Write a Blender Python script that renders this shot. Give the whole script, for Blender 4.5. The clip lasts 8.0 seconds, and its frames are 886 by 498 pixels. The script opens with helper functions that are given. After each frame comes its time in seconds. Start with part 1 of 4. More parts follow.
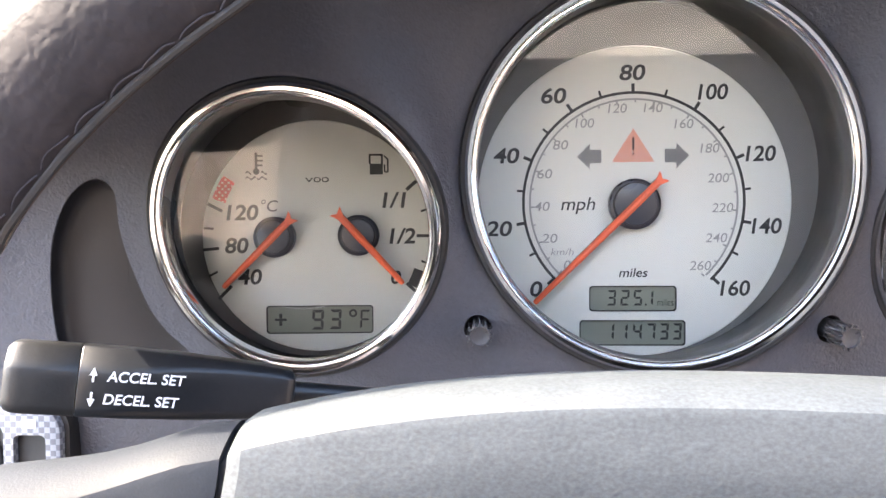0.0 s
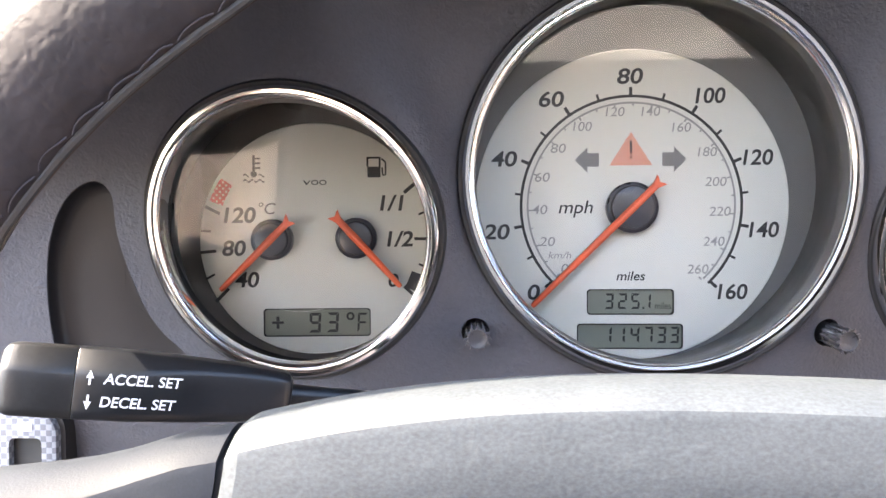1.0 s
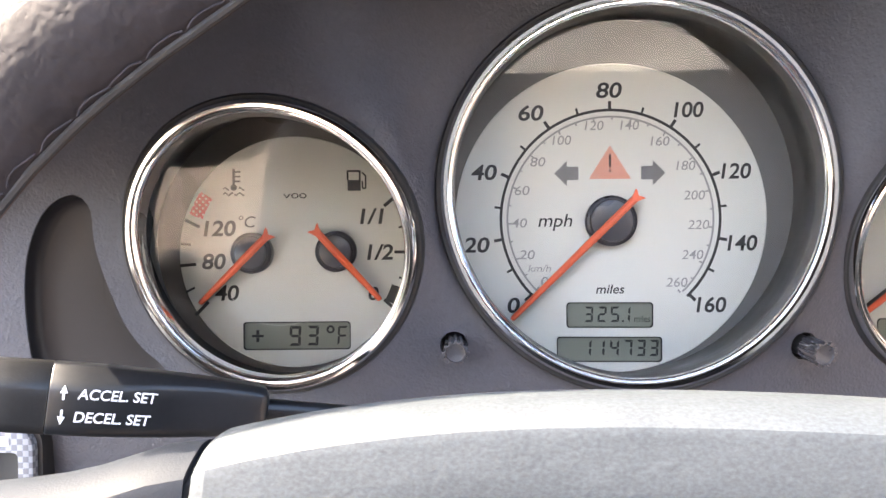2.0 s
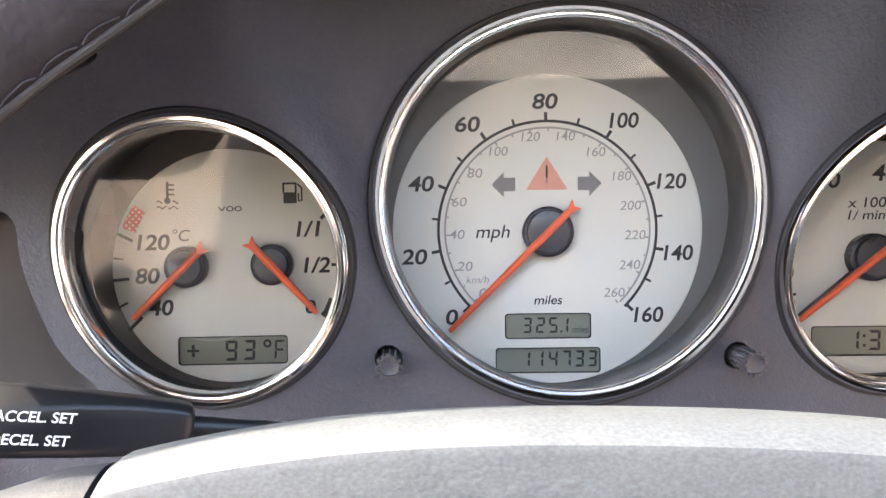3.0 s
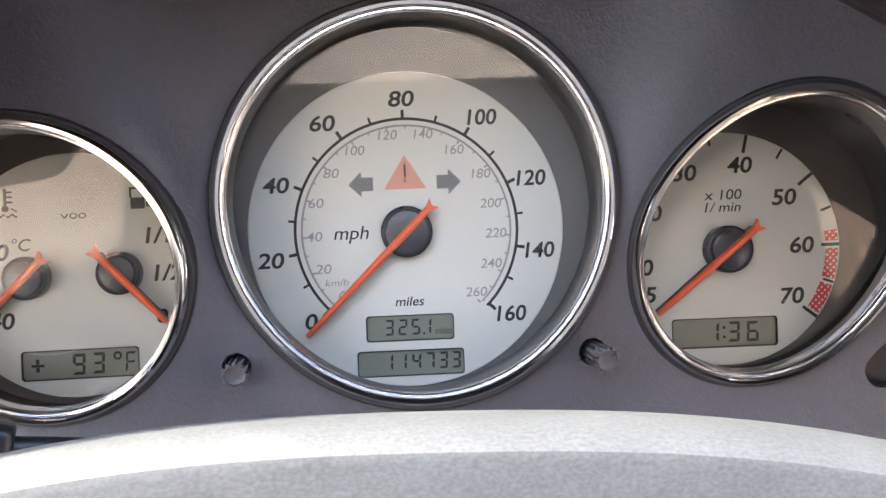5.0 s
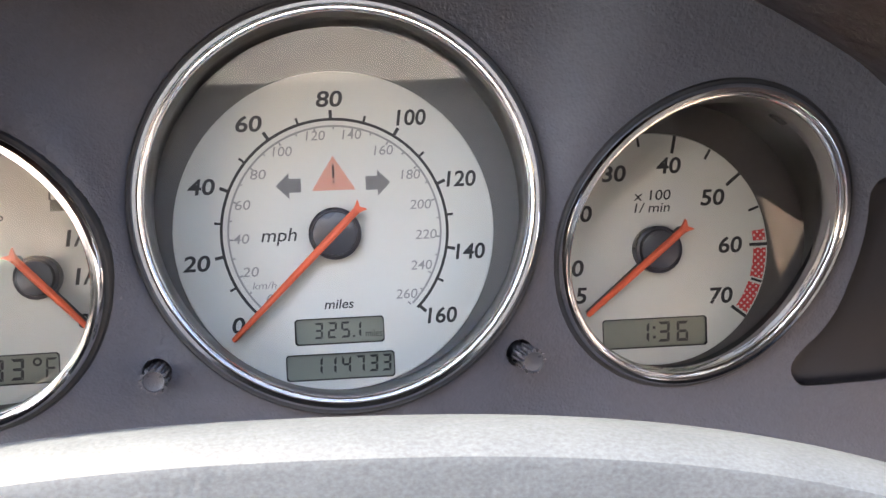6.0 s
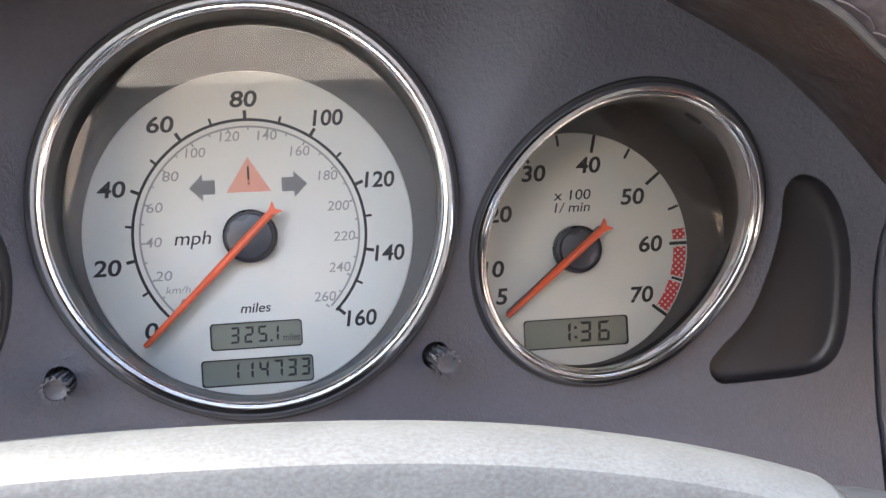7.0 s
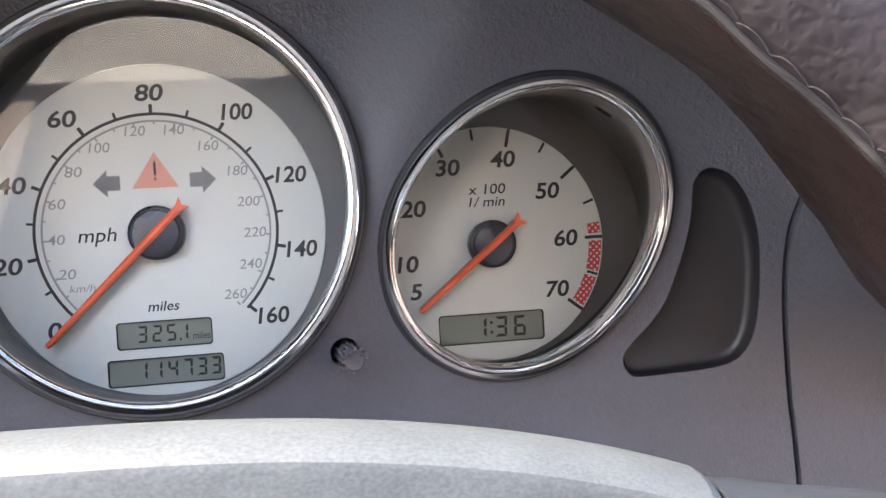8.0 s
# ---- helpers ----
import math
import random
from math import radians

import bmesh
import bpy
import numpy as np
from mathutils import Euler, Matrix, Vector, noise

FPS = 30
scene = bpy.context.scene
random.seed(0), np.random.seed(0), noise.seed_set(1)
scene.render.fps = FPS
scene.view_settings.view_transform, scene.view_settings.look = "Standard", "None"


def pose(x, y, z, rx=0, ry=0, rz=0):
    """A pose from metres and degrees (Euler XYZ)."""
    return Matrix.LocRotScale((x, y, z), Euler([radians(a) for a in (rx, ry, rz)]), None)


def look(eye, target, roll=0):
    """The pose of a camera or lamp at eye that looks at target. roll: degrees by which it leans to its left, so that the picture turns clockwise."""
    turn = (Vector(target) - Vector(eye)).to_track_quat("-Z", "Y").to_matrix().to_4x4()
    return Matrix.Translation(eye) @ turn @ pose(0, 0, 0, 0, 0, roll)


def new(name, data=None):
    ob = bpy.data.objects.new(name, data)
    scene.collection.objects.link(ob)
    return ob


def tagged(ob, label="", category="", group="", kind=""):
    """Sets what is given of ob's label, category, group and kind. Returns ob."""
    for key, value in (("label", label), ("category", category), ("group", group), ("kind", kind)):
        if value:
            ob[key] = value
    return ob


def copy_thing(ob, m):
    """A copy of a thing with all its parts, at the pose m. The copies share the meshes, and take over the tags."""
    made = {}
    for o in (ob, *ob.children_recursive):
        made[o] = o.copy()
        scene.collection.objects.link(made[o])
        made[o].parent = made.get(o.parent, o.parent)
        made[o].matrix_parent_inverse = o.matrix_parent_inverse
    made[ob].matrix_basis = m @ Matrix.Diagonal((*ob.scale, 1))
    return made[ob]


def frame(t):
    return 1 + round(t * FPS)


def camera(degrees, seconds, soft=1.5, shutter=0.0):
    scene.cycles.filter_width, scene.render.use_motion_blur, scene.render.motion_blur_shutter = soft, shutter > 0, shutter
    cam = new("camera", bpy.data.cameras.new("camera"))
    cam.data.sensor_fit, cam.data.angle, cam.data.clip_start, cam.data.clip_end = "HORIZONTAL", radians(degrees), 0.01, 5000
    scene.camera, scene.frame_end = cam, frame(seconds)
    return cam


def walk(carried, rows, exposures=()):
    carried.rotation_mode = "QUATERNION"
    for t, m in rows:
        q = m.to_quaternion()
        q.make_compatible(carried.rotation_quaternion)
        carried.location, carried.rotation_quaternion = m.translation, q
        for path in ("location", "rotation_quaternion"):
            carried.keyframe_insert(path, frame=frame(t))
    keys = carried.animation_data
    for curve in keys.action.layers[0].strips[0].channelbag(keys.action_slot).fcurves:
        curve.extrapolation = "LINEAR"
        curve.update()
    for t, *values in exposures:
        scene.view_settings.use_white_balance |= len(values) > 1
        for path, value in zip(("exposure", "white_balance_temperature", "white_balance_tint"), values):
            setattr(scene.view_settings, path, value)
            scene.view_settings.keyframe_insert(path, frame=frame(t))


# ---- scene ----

# the dash frame: x along the dashboard, y into it, z up its leaning face; its origin is the middle of the speed dial
DASH = pose(0, 0, 0.85, -22, 0, 0)
MM = 0.001

cam = camera(56.0, 8.0, soft=1.5)
PATH = [
    (0.0, -0.04962, -0.30250, -0.00640, 87.930, 0.467, 3.519),
    (0.5, -0.05046, -0.30273, -0.00680, 88.010, 0.426, 3.484),
    (1.0, -0.04980, -0.30236, -0.00665, 88.185, 0.359, 3.325),
    (2.5, -0.03940, -0.30243, -0.00439, 89.116, 0.510, 2.188),
    (3.0, -0.03146, -0.30053, -0.00335, 89.232, 0.810, 1.149),
    (3.5, -0.02371, -0.29864, -0.00360, 89.169, 1.186, 0.195),
    (4.0, -0.01506, -0.29584, -0.00459, 89.243, 1.594, -1.142),
    (4.5, -0.00757, -0.29490, -0.00415, 89.203, 1.957, -1.862),
    (6.0, 0.01274, -0.29249, -0.00423, 89.118, 2.509, -4.832),
    (6.5, 0.02023, -0.29169, -0.00456, 89.095, 2.573, -6.102),
    (7.0, 0.03002, -0.29091, -0.00481, 89.049, 3.003, -7.047),
    (7.5, 0.03894, -0.29061, -0.00489, 88.776, 3.251, -8.321),
    (8.0, 0.04832, -0.29087, -0.00652, 88.721, 3.397, -9.390),
]
EXPOSURE, KELVIN, TINT = 4.26, 7150, 11
walk(cam, [(t, DASH @ pose(x, y, z, rx, ry, rz)) for t, x, y, z, rx, ry, rz in PATH], [(t, EXPOSURE + lift, KELVIN + warm, TINT) for t, lift, warm in ((0.0, 0.12, 0), (1.2, 0.15, 80), (2.5, 0.23, 250), (3.2, 0.11, 250), (4.5, 0.03, 150), (6.0, 0.0, 50), (8.0, -0.03, -100))])

# ---- sky and sun ----
SUN_UP, SUN_TURN = 45.0, 76.0   # degrees above the horizon; degrees to the left of straight ahead (minus: to the right)
world = bpy.data.worlds.new("sky")
scene.world = world
world.use_nodes = True
wn, wl = world.node_tree.nodes, world.node_tree.links
sky = wn.new("ShaderNodeTexSky")
sky.sky_type = "NISHITA"
sky.sun_disc = False
sky.dust_density = 3.0
sky.sun_elevation = radians(SUN_UP)
sky.sun_rotation = radians(-SUN_TURN)
wn["Background"].inputs["Strength"].default_value = 0.14
wl.new(sky.outputs[0], wn["Background"].inputs["Color"])
sun_data = bpy.data.lights.new("sun", "SUN")
sun_data.energy, sun_data.angle, sun_data.color = 2.0, radians(0.5), (1.0, 0.93, 0.82)
sun = new("sun", sun_data)
se, sa = radians(SUN_UP), radians(SUN_TURN)
sun.matrix_basis = look((0, 0, 5), (math.sin(sa) * math.cos(se), -math.cos(sa) * math.cos(se), 5 - math.sin(se)))


# ---- materials ----
def material(name, base, rough=0.5, metal=0.0, vary=0.12, scale=300.0, bump=0.0, bump_scale=900.0, kind="noise", coat=0.0, second=None, rough_vary=0.1, spec=0.5, broad_share=1.0, stretch=1.0):
    """A plain surface with two scales of colour variation, uneven gloss and fine relief; scale in lumps per metre."""
    m = bpy.data.materials.new(name)
    m.use_nodes = True
    n, l = m.node_tree.nodes, m.node_tree.links
    b = n["Principled BSDF"]
    b.inputs["Metallic"].default_value = metal
    b.inputs["Coat Weight"].default_value = coat
    b.inputs["Specular IOR Level"].default_value = spec
    tc = n.new("ShaderNodeTexCoord")
    fine, broad = n.new("ShaderNodeTexNoise"), n.new("ShaderNodeTexNoise")
    fine.inputs["Scale"].default_value, fine.inputs["Detail"].default_value = scale, 4
    broad.inputs["Scale"].default_value, broad.inputs["Detail"].default_value = scale / 14, 3
    grain = n.new("ShaderNodeMapping")
    grain.inputs["Scale"].default_value = (1 / stretch, 1, 1)
    l.new(tc.outputs["Object"], grain.inputs["Vector"])
    for t in (fine, broad):
        l.new(grain.outputs[0], t.inputs["Vector"])
    add = n.new("ShaderNodeMath")
    add.operation = "ADD"
    patch = n.new("ShaderNodeMapRange")
    patch.inputs["From Min"].default_value, patch.inputs["From Max"].default_value = 0.0, 1.0
    patch.inputs["To Min"].default_value, patch.inputs["To Max"].default_value = 0.5 - 0.5 * broad_share, 0.5 + 0.5 * broad_share
    l.new(broad.outputs["Fac"], patch.inputs["Value"])
    l.new(fine.outputs["Fac"], add.inputs[0]), l.new(patch.outputs[0], add.inputs[1])
    ramp = n.new("ShaderNodeMapRange")
    ramp.inputs["From Min"].default_value, ramp.inputs["From Max"].default_value = 0.6, 1.4
    l.new(add.outputs[0], ramp.inputs["Value"])
    mix = n.new("ShaderNodeMix")
    mix.data_type = "RGBA"
    dark = second if second else [c * (1 - vary) for c in base]
    mix.inputs[6].default_value = (*dark, 1)
    mix.inputs[7].default_value = (*[min(1, c * (1 + vary)) for c in base], 1)
    l.new(ramp.outputs[0], mix.inputs[0]), l.new(mix.outputs[2], b.inputs["Base Color"])
    rr = n.new("ShaderNodeMapRange")
    rr.inputs["From Min"].default_value, rr.inputs["From Max"].default_value = 0.3, 0.7
    rr.inputs["To Min"].default_value, rr.inputs["To Max"].default_value = max(0.02, rough - rough_vary), min(1, rough + rough_vary)
    l.new(broad.outputs["Fac"], rr.inputs["Value"]), l.new(rr.outputs[0], b.inputs["Roughness"])
    if bump:
        bp = n.new("ShaderNodeBump")
        bp.inputs["Strength"].default_value, bp.inputs["Distance"].default_value = bump, 0.0006
        if kind == "leather":
            v = n.new("ShaderNodeTexVoronoi")
            v.feature = "SMOOTH_F1"
            v.inputs["Scale"].default_value = bump_scale
            warp = n.new("ShaderNodeTexNoise")
            warp.inputs["Scale"].default_value, warp.inputs["Detail"].default_value = bump_scale / 3, 3
            l.new(tc.outputs["Object"], warp.inputs["Vector"])
            wm = n.new("ShaderNodeVectorMath")
            wm.operation = "MULTIPLY_ADD"
            wm.inputs[1].default_value = [2.2 / bump_scale] * 3
            l.new(warp.outputs["Color"], wm.inputs[0]), l.new(tc.outputs["Object"], wm.inputs[2])
            l.new(wm.outputs[0], v.inputs["Vector"])
            wa = n.new("ShaderNodeMath")
            wa.operation = "MULTIPLY_ADD"
            wa.inputs[1].default_value = 1.6
            l.new(warp.outputs["Fac"], wa.inputs[0]), l.new(v.outputs["Distance"], wa.inputs[2])
            l.new(wa.outputs[0], bp.inputs["Height"])
        else:
            g = n.new("ShaderNodeTexNoise")
            g.inputs["Scale"].default_value, g.inputs["Detail"].default_value = bump_scale, 5
            l.new(tc.outputs["Object"], g.inputs["Vector"])
            l.new(g.outputs["Fac"], bp.inputs["Height"])
        l.new(bp.outputs[0], b.inputs["Normal"])
    return m


def pane_material(name, gloss=1.0):
    """A thin clear pane: see-through, with a mirror's gloss that grows towards grazing."""
    m = bpy.data.materials.new(name)
    m.use_nodes = True
    n, l = m.node_tree.nodes, m.node_tree.links
    n.remove(n["Principled BSDF"])
    clear, shine, mix, fr = n.new("ShaderNodeBsdfTransparent"), n.new("ShaderNodeBsdfGlossy"), n.new("ShaderNodeMixShader"), n.new("ShaderNodeFresnel")
    clear.inputs["Color"].default_value = (0.97, 0.97, 0.96, 1)
    shine.inputs["Roughness"].default_value = 0.0
    fr.inputs["IOR"].default_value = 1.5
    l.new(fr.outputs[0], mix.inputs[0]), l.new(clear.outputs[0], mix.inputs[1]), l.new(shine.outputs[0], mix.inputs[2])
    l.new(mix.outputs[0], n["Material Output"].inputs["Surface"])
    return m


def dotted(name, ink, paper, per_metre, share, checker=False):
    """Printed dots of ink on paper (share: the dots' width against their spacing), or a chequered weave."""
    m = bpy.data.materials.new(name)
    m.use_nodes = True
    n, l = m.node_tree.nodes, m.node_tree.links
    b = n["Principled BSDF"]
    b.inputs["Roughness"].default_value = 0.55
    tc = n.new("ShaderNodeTexCoord")
    mix = n.new("ShaderNodeMix")
    mix.data_type = "RGBA"
    mix.inputs[6].default_value, mix.inputs[7].default_value = (*paper, 1), (*ink, 1)
    if checker:
        c = n.new("ShaderNodeTexChecker")
        c.inputs["Scale"].default_value = per_metre
        l.new(tc.outputs["Object"], c.inputs["Vector"]), l.new(c.outputs["Fac"], mix.inputs[0])
    else:
        sc = n.new("ShaderNodeVectorMath")
        sc.operation = "SCALE"
        sc.inputs["Scale"].default_value = per_metre
        turn = n.new("ShaderNodeVectorRotate")
        turn.rotation_type = "Y_AXIS"
        turn.inputs["Angle"].default_value = radians(45)
        l.new(tc.outputs["Object"], turn.inputs["Vector"]), l.new(turn.outputs[0], sc.inputs[0])
        fr = n.new("ShaderNodeVectorMath")
        fr.operation = "FRACTION"
        l.new(sc.outputs[0], fr.inputs[0])
        sp = n.new("ShaderNodeSeparateXYZ")
        l.new(fr.outputs[0], sp.inputs[0])
        ds = []
        for ax in ("X", "Z"):
            s1 = n.new("ShaderNodeMath")
            s1.operation = "SUBTRACT"
            s1.inputs[1].default_value = 0.5
            l.new(sp.outputs[ax], s1.inputs[0])
            s2 = n.new("ShaderNodeMath")
            s2.operation = "MULTIPLY"
            l.new(s1.outputs[0], s2.inputs[0]), l.new(s1.outputs[0], s2.inputs[1])
            ds.append(s2)
        su = n.new("ShaderNodeMath")
        l.new(ds[0].outputs[0], su.inputs[0]), l.new(ds[1].outputs[0], su.inputs[1])
        th = n.new("ShaderNodeMath")
        th.operation = "LESS_THAN"
        th.inputs[1].default_value = (share / 2) ** 2
        l.new(su.outputs[0], th.inputs[0]), l.new(th.outputs[0], mix.inputs[0])
    l.new(mix.outputs[2], b.inputs["Base Color"])
    return m


FASCIA = material("grained grey dash plastic", (0.0485, 0.050, 0.0605), 0.55, vary=0.10, scale=500, bump=0.4, bump_scale=1100, kind="leather", spec=0.36, rough_vary=0.04)
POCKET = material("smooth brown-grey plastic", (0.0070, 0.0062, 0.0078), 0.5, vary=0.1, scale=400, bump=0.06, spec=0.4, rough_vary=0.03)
LINING = material("brown padded leather", (0.0175, 0.0085, 0.0064), 0.38, vary=0.15, scale=900, bump=0.3, bump_scale=1000, kind="leather", spec=0.5)
HOOD = material("dark purple-grey leather", (0.0145, 0.0118, 0.0130), 0.7, vary=0.5, scale=120, bump=0.4, bump_scale=500, kind="leather", spec=0.16)
THREAD = material("pale sewing thread", (0.030, 0.027, 0.030), 1.0, vary=0.3, scale=2000, bump=0.5, bump_scale=3000, spec=0.05)
WHEEL = material("worn grey steering wheel leather", (0.0415, 0.0475, 0.0525), 0.58, vary=0.42, scale=1600, bump=0.13, bump_scale=750, kind="leather", rough_vary=0.05, broad_share=0.3, stretch=1.5, spec=0.35)
GRIP_HIDE = material("dark steering wheel grip leather", (0.015, 0.0175, 0.022), 0.6, vary=0.2, scale=2400, bump=0.08, bump_scale=1800, kind="leather", rough_vary=0.03, broad_share=0.4, spec=0.12)
GROOVE = material("black rubber", (0.006, 0.006, 0.007), 0.6, vary=0.2, scale=500)
CHROME = material("polished chrome", (0.78, 0.78, 0.79), 0.09, metal=1.0, vary=0.03, scale=200, rough_vary=0.03)
TUBE = material("dark grey gauge surround", (0.044, 0.042, 0.040), 0.4, vary=0.08, scale=400, bump=0.03, bump_scale=2500)
# side gauges: lighter and browner, with warm reflected light put into the colour
LIFTED_TUBE = material("brown-grey gauge surround, lifted for reflections", (0.090, 0.080, 0.074), 0.34, vary=0.1, scale=400, bump=0.1, bump_scale=2500)
PLATE = material("grey gauge back plate", (0.125, 0.125, 0.12), 0.5, vary=0.06, scale=700, bump=0.15, bump_scale=2500)
FACE = material("silver-white dial print", (0.64, 0.645, 0.60), 0.5, vary=0.025, scale=600, bump=0.05, bump_scale=4000)
INK = material("black dial ink", (0.012, 0.012, 0.013), 0.55, vary=0.2, scale=900)
GREY_INK = material("grey dial ink", (0.27, 0.27, 0.27), 0.55, vary=0.1, scale=900)
HUB = material("black needle hub", (0.011, 0.010, 0.019), 0.3, vary=0.1, scale=600)
# lighter and bluer than the hub: the sky's reflection put into the colour
HUB_SHEEN = material("needle hub top with sky sheen in its colour", (0.030, 0.031, 0.042), 0.26, vary=0.1, scale=600)
SELVEDGE = material("worn leather edge", (0.013, 0.0115, 0.0115), 0.7, vary=0.4, scale=400, bump=0.3, bump_scale=900)
NEEDLE = material("orange needle", (0.78, 0.13, 0.055), 0.4, vary=0.06, scale=800)
LCD = material("grey-green display glass", (0.20, 0.215, 0.175), 0.3, vary=0.05, scale=200)
SEGMENT = material("black display segment", (0.010, 0.011, 0.010), 0.4, vary=0.1, scale=600)
GLASS = pane_material("clear gauge cover")
KNOB = material("dark knob plastic", (0.042, 0.042, 0.048), 0.32, vary=0.12, scale=900, bump=0.2, bump_scale=2500)
STALK = material("satin black stalk plastic", (0.009, 0.0096, 0.0115), 0.32, vary=0.2, scale=700, bump=0.05, bump_scale=1500, rough_vary=0.06, spec=0.35)
STALK_CAP = material("worn stalk end cap plastic", (0.013, 0.0132, 0.014), 0.38, vary=0.3, scale=500, bump=0.1, bump_scale=1500, spec=0.4)
WHITE_INK = material("white print", (0.7, 0.7, 0.7), 0.5, vary=0.05, scale=900)
TRIANGLE = dotted("orange-red dot print", (0.70, 0.17, 0.08), (0.60, 0.50, 0.44), 1500, 0.84)
ARROW = dotted("dark dot print", (0.03, 0.03, 0.036), (0.45, 0.45, 0.44), 1500, 0.90)
RED_ZONE = dotted("white dots on red print", (0.75, 0.6, 0.56), (0.62, 0.045, 0.05), 620, 0.52)
WEAVE = dotted("pale chequered trim", (0.16, 0.175, 0.205), (0.075, 0.083, 0.105), 520, 0.5, checker=True)
CABIN = material("dark cabin lining", (0.045, 0.045, 0.048), 0.8, vary=0.2, scale=60, bump=0.3, bump_scale=200)
DOOR = material("grey door lining", (0.33, 0.33, 0.345), 0.7, vary=0.12, scale=60, bump=0.3, bump_scale=200)
# tan and brown of the unseen surfaces added to bounce warm light
BOUNCE_TAN = material("tan leather", (0.46, 0.36, 0.285), 0.7, vary=0.12, scale=60, bump=0.3, bump_scale=200)
BOUNCE_BROWN = material("brown leather", (0.33, 0.26, 0.215), 0.7, vary=0.12, scale=60, bump=0.3, bump_scale=200)
MIRRORED_CLOTH = material("pale woven cloth for glass reflections", (0.50, 0.465, 0.41), 0.9, vary=0.65, scale=110, bump=0.7, bump_scale=420)
CARPET = material("grey carpet", (0.045, 0.045, 0.05), 0.9, vary=0.2, scale=60, bump=0.3, bump_scale=300)
ASPHALT = material("asphalt", (0.05, 0.05, 0.052), 0.9, vary=0.3, scale=20, bump=0.4, bump_scale=90)


# ---- builders ----
def thing(name, m, label, category, group="", kind=""):
    e = new(name)
    e.empty_display_size = 0.02
    e.matrix_basis = m
    return tagged(e, label, category, group, kind)


def as_mesh(shape, name):
    if isinstance(shape, bpy.types.Mesh):
        return shape
    me = bpy.data.meshes.new(name)
    shape.to_mesh(me)
    shape.free()
    return me


def part(name, shape, mat, parent, label="", smooth=True, m=None, sharp=40):
    """Links a bmesh (or a shared mesh) as one mesh object under a thing or a part."""
    me = as_mesh(shape, name)
    if not me.materials:
        me.materials.append(mat)
        if smooth:
            me.shade_smooth()
            me.set_sharp_from_angle(angle=radians(sharp))
    ob = new(name, me)
    ob.parent = parent
    if m is not None:
        ob.matrix_basis = m
    return tagged(ob, label)


def lathe(profile, n=96, m=None, closed=False):
    """Turns (radius, y) points round the y axis."""
    bm = bmesh.new()
    rings = []
    for r, y in profile:
        if r < 1e-7:
            rings.append([bm.verts.new((0, y, 0))])
        else:
            rings.append([bm.verts.new((r * math.cos(2 * math.pi * i / n), y, r * math.sin(2 * math.pi * i / n))) for i in range(n)])
    pairs = list(zip(rings, rings[1:])) + ([(rings[-1], rings[0])] if closed else [])
    for a, b in pairs:
        for i in range(n):
            j = (i + 1) % n
            if len(a) == 1 and len(b) == 1:
                continue
            if len(a) == 1:
                bm.faces.new((a[0], b[j], b[i]))
            elif len(b) == 1:
                bm.faces.new((a[i], a[j], b[0]))
            else:
                bm.faces.new((a[i], a[j], b[j], b[i]))
    bmesh.ops.recalc_face_normals(bm, faces=bm.faces)
    if m is not None:
        bm.transform(m)
    return bm


def prism(points, y0, y1, bevel=0.0):
    """An outline of (x, z) points with thickness from y0 (front, towards the driver) to y1."""
    bm = bmesh.new()
    front = [bm.verts.new((x, y0, z)) for x, z in points]
    back = [bm.verts.new((x, y1, z)) for x, z in points]
    k = len(points)
    bm.faces.new(front), bm.faces.new(back[::-1])
    for i in range(k):
        j = (i + 1) % k
        bm.faces.new((front[i], back[i], back[j], front[j]))
    bmesh.ops.recalc_face_normals(bm, faces=bm.faces)
    if bevel:
        es = [e for e in bm.edges if all(abs(v.co.y - y0) < 1e-9 for v in e.verts)]
        bmesh.ops.bevel(bm, geom=es, offset=bevel, segments=2, profile=0.5, affect="EDGES")
    return bm


def arc_band(r0, r1, a0, a1, y0, y1, n=64, cx=0.0, cz=0.0):
    """A flat band between two radii; angles in degrees clockwise from straight up."""
    angles = [radians(a0 + (a1 - a0) * i / n) for i in range(n + 1)]
    bm = bmesh.new()
    rows = [[bm.verts.new((cx + r * math.sin(a), y, cz + r * math.cos(a))) for r, y in ((r0, y1), (r0, y0), (r1, y0), (r1, y1))] for a in angles]
    for p, q in zip(rows, rows[1:]):
        for i in range(3):
            bm.faces.new((p[i], p[i + 1], q[i + 1], q[i]))
    bm.faces.new(rows[0]), bm.faces.new(rows[-1][::-1])
    bmesh.ops.recalc_face_normals(bm, faces=bm.faces)
    return bm


def bar(x0, z0, x1, z1, w, y0, y1, w1=None):
    """A straight flat bar from one point of the dial to another."""
    d = Vector((x1 - x0, z1 - z0)).normalized()
    p = Vector((-d.y, d.x))
    w1 = w if w1 is None else w1
    return prism([(x0 + p.x * w / 2, z0 + p.y * w / 2), (x0 - p.x * w / 2, z0 - p.y * w / 2), (x1 - p.x * w1 / 2, z1 - p.y * w1 / 2), (x1 + p.x * w1 / 2, z1 + p.y * w1 / 2)], y0, y1)


TEXTS = {}


